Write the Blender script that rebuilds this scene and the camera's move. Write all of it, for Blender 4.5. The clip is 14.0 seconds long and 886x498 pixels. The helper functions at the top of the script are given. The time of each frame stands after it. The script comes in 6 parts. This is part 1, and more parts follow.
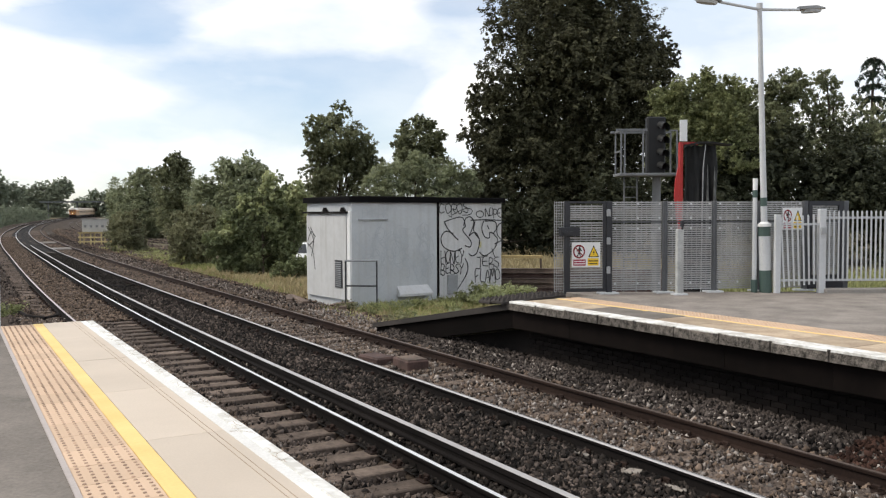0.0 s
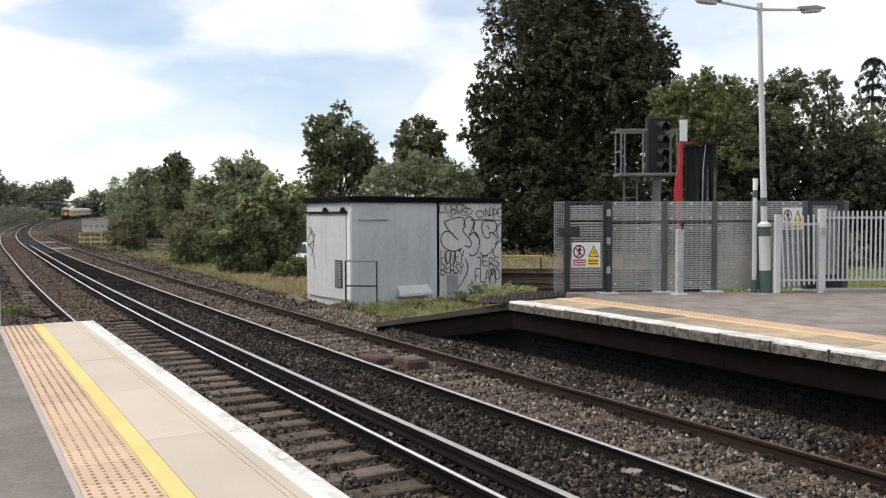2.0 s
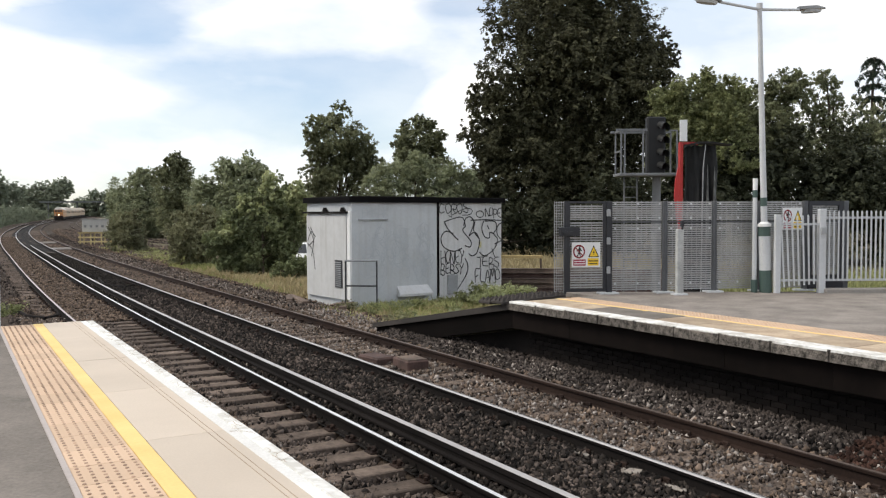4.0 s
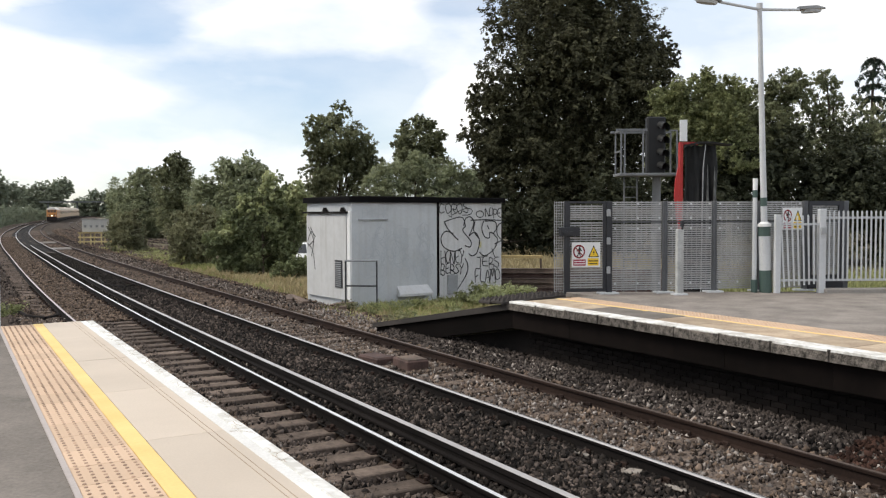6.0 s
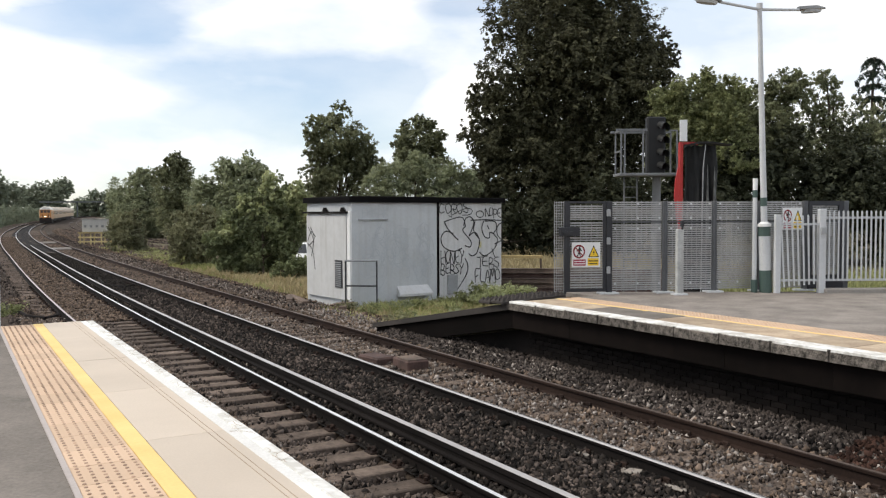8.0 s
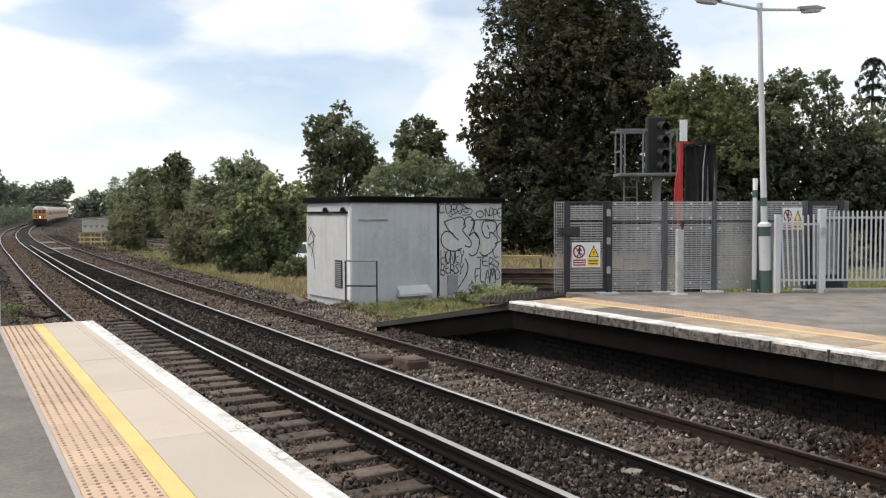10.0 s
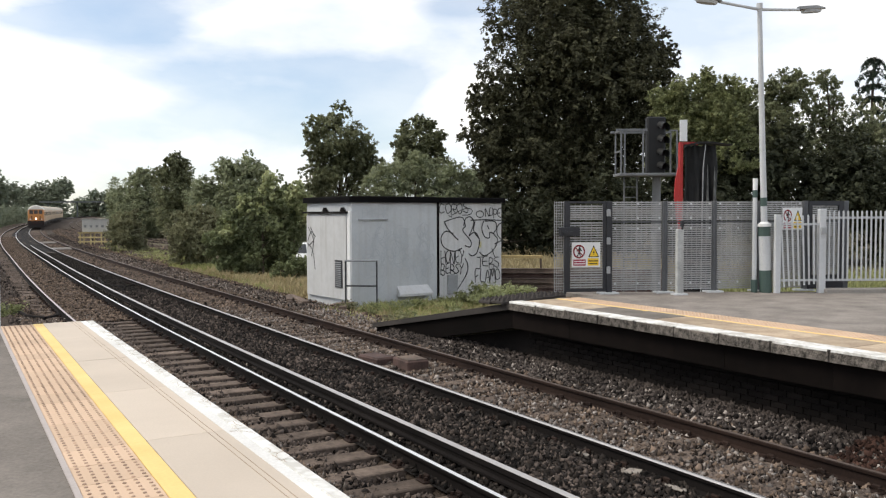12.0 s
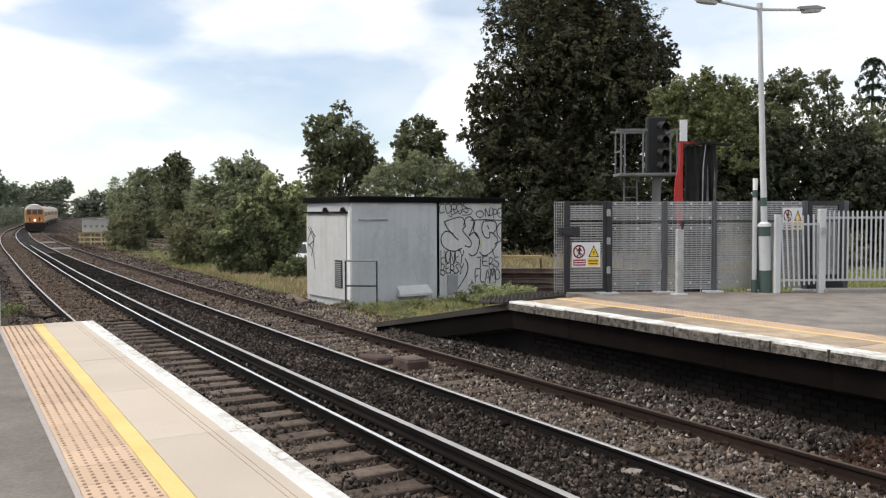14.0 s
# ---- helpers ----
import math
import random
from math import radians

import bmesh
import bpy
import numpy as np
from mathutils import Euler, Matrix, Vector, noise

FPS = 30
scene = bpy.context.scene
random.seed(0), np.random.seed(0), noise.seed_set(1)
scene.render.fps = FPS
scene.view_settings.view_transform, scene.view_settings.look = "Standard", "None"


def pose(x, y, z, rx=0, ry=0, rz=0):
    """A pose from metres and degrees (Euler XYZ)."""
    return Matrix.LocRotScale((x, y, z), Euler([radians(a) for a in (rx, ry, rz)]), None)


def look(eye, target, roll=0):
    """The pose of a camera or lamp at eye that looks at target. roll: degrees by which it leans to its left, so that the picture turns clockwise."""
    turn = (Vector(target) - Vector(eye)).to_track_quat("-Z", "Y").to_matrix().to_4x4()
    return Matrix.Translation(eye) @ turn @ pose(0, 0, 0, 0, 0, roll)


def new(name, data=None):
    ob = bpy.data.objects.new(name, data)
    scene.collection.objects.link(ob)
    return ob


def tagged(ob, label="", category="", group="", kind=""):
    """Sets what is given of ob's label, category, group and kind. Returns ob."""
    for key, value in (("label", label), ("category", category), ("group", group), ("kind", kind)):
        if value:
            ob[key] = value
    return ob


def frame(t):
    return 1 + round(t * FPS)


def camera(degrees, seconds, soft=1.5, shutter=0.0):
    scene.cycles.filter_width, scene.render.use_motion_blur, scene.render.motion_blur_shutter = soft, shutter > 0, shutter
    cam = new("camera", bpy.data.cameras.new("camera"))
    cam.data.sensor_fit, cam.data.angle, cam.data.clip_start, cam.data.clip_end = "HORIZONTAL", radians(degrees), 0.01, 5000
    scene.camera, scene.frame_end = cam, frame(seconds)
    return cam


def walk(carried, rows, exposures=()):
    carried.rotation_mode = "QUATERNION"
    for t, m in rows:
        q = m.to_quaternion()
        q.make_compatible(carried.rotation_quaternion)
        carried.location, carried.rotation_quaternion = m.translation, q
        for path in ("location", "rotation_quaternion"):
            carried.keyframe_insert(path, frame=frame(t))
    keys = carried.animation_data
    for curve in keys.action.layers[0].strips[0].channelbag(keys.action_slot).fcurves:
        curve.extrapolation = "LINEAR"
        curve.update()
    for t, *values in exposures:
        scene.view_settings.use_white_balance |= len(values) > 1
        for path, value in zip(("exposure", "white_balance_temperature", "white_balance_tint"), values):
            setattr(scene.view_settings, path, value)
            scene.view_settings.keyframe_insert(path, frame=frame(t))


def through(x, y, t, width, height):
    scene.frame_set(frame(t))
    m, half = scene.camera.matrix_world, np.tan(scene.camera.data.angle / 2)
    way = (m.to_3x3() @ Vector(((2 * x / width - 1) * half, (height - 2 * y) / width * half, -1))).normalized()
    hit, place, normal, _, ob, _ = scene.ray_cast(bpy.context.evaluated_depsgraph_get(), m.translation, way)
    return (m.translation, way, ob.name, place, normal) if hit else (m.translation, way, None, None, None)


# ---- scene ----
from functools import partial

# camera on the near platform, eye 1.53 m above the paving, standing still
EYE = Vector((0.0, 0.0, 2.449))
YAW, PITCH = radians(31.147), radians(-2.415)
VIEW = look(EYE, EYE + Vector((math.sin(YAW) * math.cos(PITCH), math.cos(YAW) * math.cos(PITCH), math.sin(PITCH))), -0.193)
cam = camera(54.68, 14.0, soft=1.25)
walk(cam, [(0.0, VIEW), (14.0, VIEW)], exposures=[(0.0, 0.0), (14.0, 0.0)])

# ---- light: bright broken cloud, sun veiled by cloud, high to the left ----
SUN_EL, SUN_AZ = radians(50), radians(-60)      # azimuth clockwise from +y
sun = new("sun", bpy.data.lights.new("sun", "SUN"))
sun.data.energy, sun.data.angle, sun.data.color = 2.5, radians(22.0), (1.0, 0.925, 0.80)
sun_from = Vector((math.sin(SUN_AZ) * math.cos(SUN_EL), math.cos(SUN_AZ) * math.cos(SUN_EL), math.sin(SUN_EL)))
sun.matrix_world = look(sun_from * 50, (0, 0, 0))


def make_world():
    world = bpy.data.worlds.new("sky")
    scene.world = world
    world.use_nodes = True
    nt = world.node_tree
    n, link = nt.nodes, nt.links.new
    n.clear()
    out = n.new("ShaderNodeOutputWorld")
    back = n.new("ShaderNodeBackground")
    sky = n.new("ShaderNodeTexSky")
    sky.sky_type, sky.sun_disc = "NISHITA", False
    sky.sun_elevation, sky.sun_rotation = SUN_EL, SUN_AZ
    sky.dust_density, sky.ozone_density = 0.6, 3.0
    gain = n.new("ShaderNodeVectorMath")
    gain.operation = "SCALE"
    gain.inputs[3].default_value = 1.65
    link(sky.outputs[0], gain.inputs[0])
    tc = n.new("ShaderNodeTexCoord")
    mp = n.new("ShaderNodeMapping")
    mp.inputs["Scale"].default_value = (1.0, 1.0, 2.5)
    mp.inputs["Rotation"].default_value = (0.0, 0.12, 1.3)
    link(tc.outputs["Generated"], mp.inputs[0])
    big = n.new("ShaderNodeTexNoise")
    big.inputs["Scale"].default_value, big.inputs["Detail"].default_value = 2.6, 9.0
    big.inputs["Roughness"].default_value, big.inputs["Distortion"].default_value = 0.52, 0.25
    link(mp.outputs[0], big.inputs[0])

    def calc(op, a, b=None, c=None):
        node = n.new("ShaderNodeMath")
        node.operation = op
        for i, q in enumerate((a, b, c)):
            if isinstance(q, (int, float)):
                node.inputs[i].default_value = q
            elif q is not None:
                link(q, node.inputs[i])
        return node.outputs[0]
    # cloud banks and blue gaps: azimuth, elevation, half width, half height (degrees), more or less cloud
    axes = n.new("ShaderNodeSeparateXYZ")
    link(tc.outputs["Generated"], axes.inputs[0])
    ragged = calc("MULTIPLY_ADD", big.outputs[0], 8.0, -4.0)
    az = calc("ADD", calc("MULTIPLY", calc("ARCTAN2", axes.outputs[0], axes.outputs[1]), 57.2958), ragged)
    el = calc("MULTIPLY_ADD", ragged, 0.3, calc("MULTIPLY", calc("ARCSINE", axes.outputs[2]), 57.2958))
    cover = big.outputs[0]
    for a0, e0, wa, we, amount in ((7.3, 7.4, 7.0, 2.2, 0.16), (18.0, 11.4, 4.0, 1.2, 0.12), (26.2, 12.5, 3.0, 0.9, 0.20), (31.8, 7.0, 2.4, 2.2, 0.15), (20.0, 8.2, 4.0, 0.7, 0.10),
                                   (14.6, 4.1, 7.0, 1.1, 0.12), (6.8, 11.6, 6.0, 1.3, -0.20), (25.0, 8.6, 5.5, 1.5, -0.16), (22.8, 5.0, 4.5, 1.3, -0.13), (13.3, 8.6, 3.0, 0.9, -0.10),
                                   (6.7, 4.0, 5.0, 0.8, -0.07), (31.4, 13.4, 3.0, 0.9, -0.12), (52.0, 9.0, 14.0, 8.0, 0.16), (46.0, 9.2, 1.6, 1.4, -0.14)):
        u = calc("MULTIPLY", calc("SUBTRACT", az, a0), 1 / wa)
        w = calc("MULTIPLY", calc("SUBTRACT", el, e0), 1 / we)
        fall = calc("EXPONENT", calc("MULTIPLY", calc("MULTIPLY_ADD", u, u, calc("MULTIPLY", w, w)), -1.0))
        cover = calc("MULTIPLY_ADD", fall, amount, cover)
    ramp = n.new("ShaderNodeValToRGB")
    ramp.color_ramp.elements[0].position, ramp.color_ramp.elements[1].position = 0.41, 0.53
    ramp.color_ramp.elements[0].color = (0.46, 0.46, 0.46, 1)
    link(cover, ramp.inputs[0])
    shade = n.new("ShaderNodeTexNoise")
    shade.inputs["Scale"].default_value, shade.inputs["Detail"].default_value = 3.6, 8.0
    link(mp.outputs[0], shade.inputs[0])
    grey = n.new("ShaderNodeMixRGB")
    grey.inputs[1].default_value, grey.inputs[2].default_value = (8.5, 9.7, 11.2, 1), (13.6, 13.4, 13.1, 1)
    body = n.new("ShaderNodeMapRange")
    body.inputs[1].default_value, body.inputs[2].default_value = 0.36, 0.58
    link(shade.outputs[0], body.inputs[0])
    link(body.outputs[0], grey.inputs[0])
    mix = n.new("ShaderNodeMixRGB")
    link(ramp.outputs[0], mix.inputs[0])
    link(gain.outputs[0], mix.inputs[1])
    link(grey.outputs[0], mix.inputs[2])
    link(mix.outputs[0], back.inputs[0])
    back.inputs[1].default_value = 0.09
    link(back.outputs[0], out.inputs[0])


make_world()


# ---- materials ----
def surface(name, base, dark=None, scale=6.0, fine=60.0, rough=0.8, metal=0.0, bump=0.3, depth=0.01, spread=0.5, island=0.0, obj=0.0, spec=0.4, streak=0.0):
    """A weathered surface: base and dark mixed by a large and a fine noise, fine bump, tint by island or object."""
    m = bpy.data.materials.new(name)
    m.use_nodes = True
    nt = m.node_tree
    n, link = nt.nodes, nt.links.new
    b = n["Principled BSDF"]
    b.inputs["Metallic"].default_value = metal
    b.inputs["Specular IOR Level"].default_value = spec
    dark = dark or tuple(c * 0.6 for c in base)
    geo = n.new("ShaderNodeNewGeometry")
    a = n.new("ShaderNodeTexNoise")
    a.inputs["Scale"].default_value, a.inputs["Detail"].default_value = scale / 10, 8
    c = n.new("ShaderNodeTexNoise")
    c.inputs["Scale"].default_value, c.inputs["Detail"].default_value = fine, 4
    tc = n.new("ShaderNodeTexCoord")
    link(geo.outputs["Position"], a.inputs[0])
    link(tc.outputs["Object"], c.inputs[0])
    mul = n.new("ShaderNodeMath")
    mul.operation = "MULTIPLY_ADD"
    mul.inputs[1].default_value = 0.6
    link(a.outputs[0], mul.inputs[0])
    half = n.new("ShaderNodeMath")
    half.operation = "MULTIPLY"
    half.inputs[1].default_value = 0.4
    link(c.outputs[0], half.inputs[0])
    link(half.outputs[0], mul.inputs[2])
    ramp = n.new("ShaderNodeValToRGB")
    ramp.color_ramp.elements[0].position, ramp.color_ramp.elements[1].position = 0.5 - spread * 0.3, 0.5 + spread * 0.3
    ramp.color_ramp.elements[0].color, ramp.color_ramp.elements[1].color = (*dark, 1), (*base, 1)
    link(mul.outputs[0], ramp.inputs[0])
    colour = ramp.outputs[0]
    if streak:
        mp = n.new("ShaderNodeMapping")
        mp.inputs["Scale"].default_value = (7.0, 7.0, 0.35)
        link(tc.outputs["Object"], mp.inputs[0])
        rain = n.new("ShaderNodeTexNoise")
        rain.inputs["Scale"].default_value, rain.inputs["Detail"].default_value = 1.0, 6
        link(mp.outputs[0], rain.inputs[0])
        rr = n.new("ShaderNodeMapRange")
        rr.inputs[1].default_value, rr.inputs[2].default_value = 0.5, 0.75
        rr.inputs[4].default_value = streak
        link(rain.outputs[0], rr.inputs[0])
        grime = n.new("ShaderNodeMixRGB")
        grime.inputs[2].default_value = (0.30, 0.27, 0.23, 1)
        link(rr.outputs[0], grime.inputs[0])
        link(colour, grime.inputs[1])
        colour = grime.outputs[0]
    if island or obj:
        hsv = n.new("ShaderNodeHueSaturation")
        rng = n.new("ShaderNodeMapRange")
        k = island or obj
        rng.inputs[3].default_value, rng.inputs[4].default_value = 1 - k, 1 + k
        if island:
            link(geo.outputs["Random Per Island"], rng.inputs[0])
        else:
            info = n.new("ShaderNodeObjectInfo")
            link(info.outputs["Random"], rng.inputs[0])
        link(rng.outputs[0], hsv.inputs["Value"])
        link(colour, hsv.inputs["Color"])
        colour = hsv.outputs[0]
    link(colour, b.inputs["Base Color"])
    rr = n.new("ShaderNodeMapRange")
    rr.inputs[3].default_value, rr.inputs[4].default_value = max(rough - 0.12, 0.03), min(rough + 0.12, 1)
    link(c.outputs[0], rr.inputs[0])
    link(rr.outputs[0], b.inputs["Roughness"])
    if bump:
        bp = n.new("ShaderNodeBump")
        bp.inputs["Strength"].default_value, bp.inputs["Distance"].default_value = bump, depth
        link(c.outputs[0], bp.inputs["Height"])
        link(bp.outputs[0], b.inputs["Normal"])
    return m


def leaf_material(name, base, dark, through=0.35):
    m = bpy.data.materials.new(name)
    m.use_nodes = True
    nt = m.node_tree
    n, link = nt.nodes, nt.links.new
    b = n["Principled BSDF"]
    geo = n.new("ShaderNodeNewGeometry")
    a = n.new("ShaderNodeTexNoise")
    a.inputs["Scale"].default_value, a.inputs["Detail"].default_value = 0.9, 3
    link(geo.outputs["Position"], a.inputs[0])
    add = n.new("ShaderNodeMath")
    add.operation = "MULTIPLY_ADD"
    add.inputs[1].default_value = 0.36
    link(geo.outputs["Random Per Island"], add.inputs[0])
    half = n.new("ShaderNodeMath")
    half.operation = "MULTIPLY"
    half.inputs[1].default_value = 0.64
    link(a.outputs[0], half.inputs[0])
    link(half.outputs[0], add.inputs[2])
    ramp = n.new("ShaderNodeValToRGB")
    ramp.color_ramp.elements[0].position, ramp.color_ramp.elements[1].position = 0.25, 0.75
    ramp.color_ramp.elements[0].color, ramp.color_ramp.elements[1].color = (*dark, 1), (*base, 1)
    link(add.outputs[0], ramp.inputs[0])
    link(ramp.outputs[0], b.inputs["Base Color"])
    b.inputs["Roughness"].default_value = 0.62
    b.inputs["Specular IOR Level"].default_value = 0.18
    tr = n.new("ShaderNodeBsdfTranslucent")
    link(ramp.outputs[0], tr.inputs[0])
    mx = n.new("ShaderNodeMixShader")
    mx.inputs[0].default_value = through
    link(b.outputs[0], mx.inputs[1])
    link(tr.outputs[0], mx.inputs[2])
    link(mx.outputs[0], n["Material Output"].inputs[0])
    return m


def glow_material(name, colour, strength):
    m = bpy.data.materials.new(name)
    m.use_nodes = True
    b = m.node_tree.nodes["Principled BSDF"]
    b.inputs["Emission Color"].default_value = (*colour, 1)
    b.inputs["Emission Strength"].default_value = strength
    return m


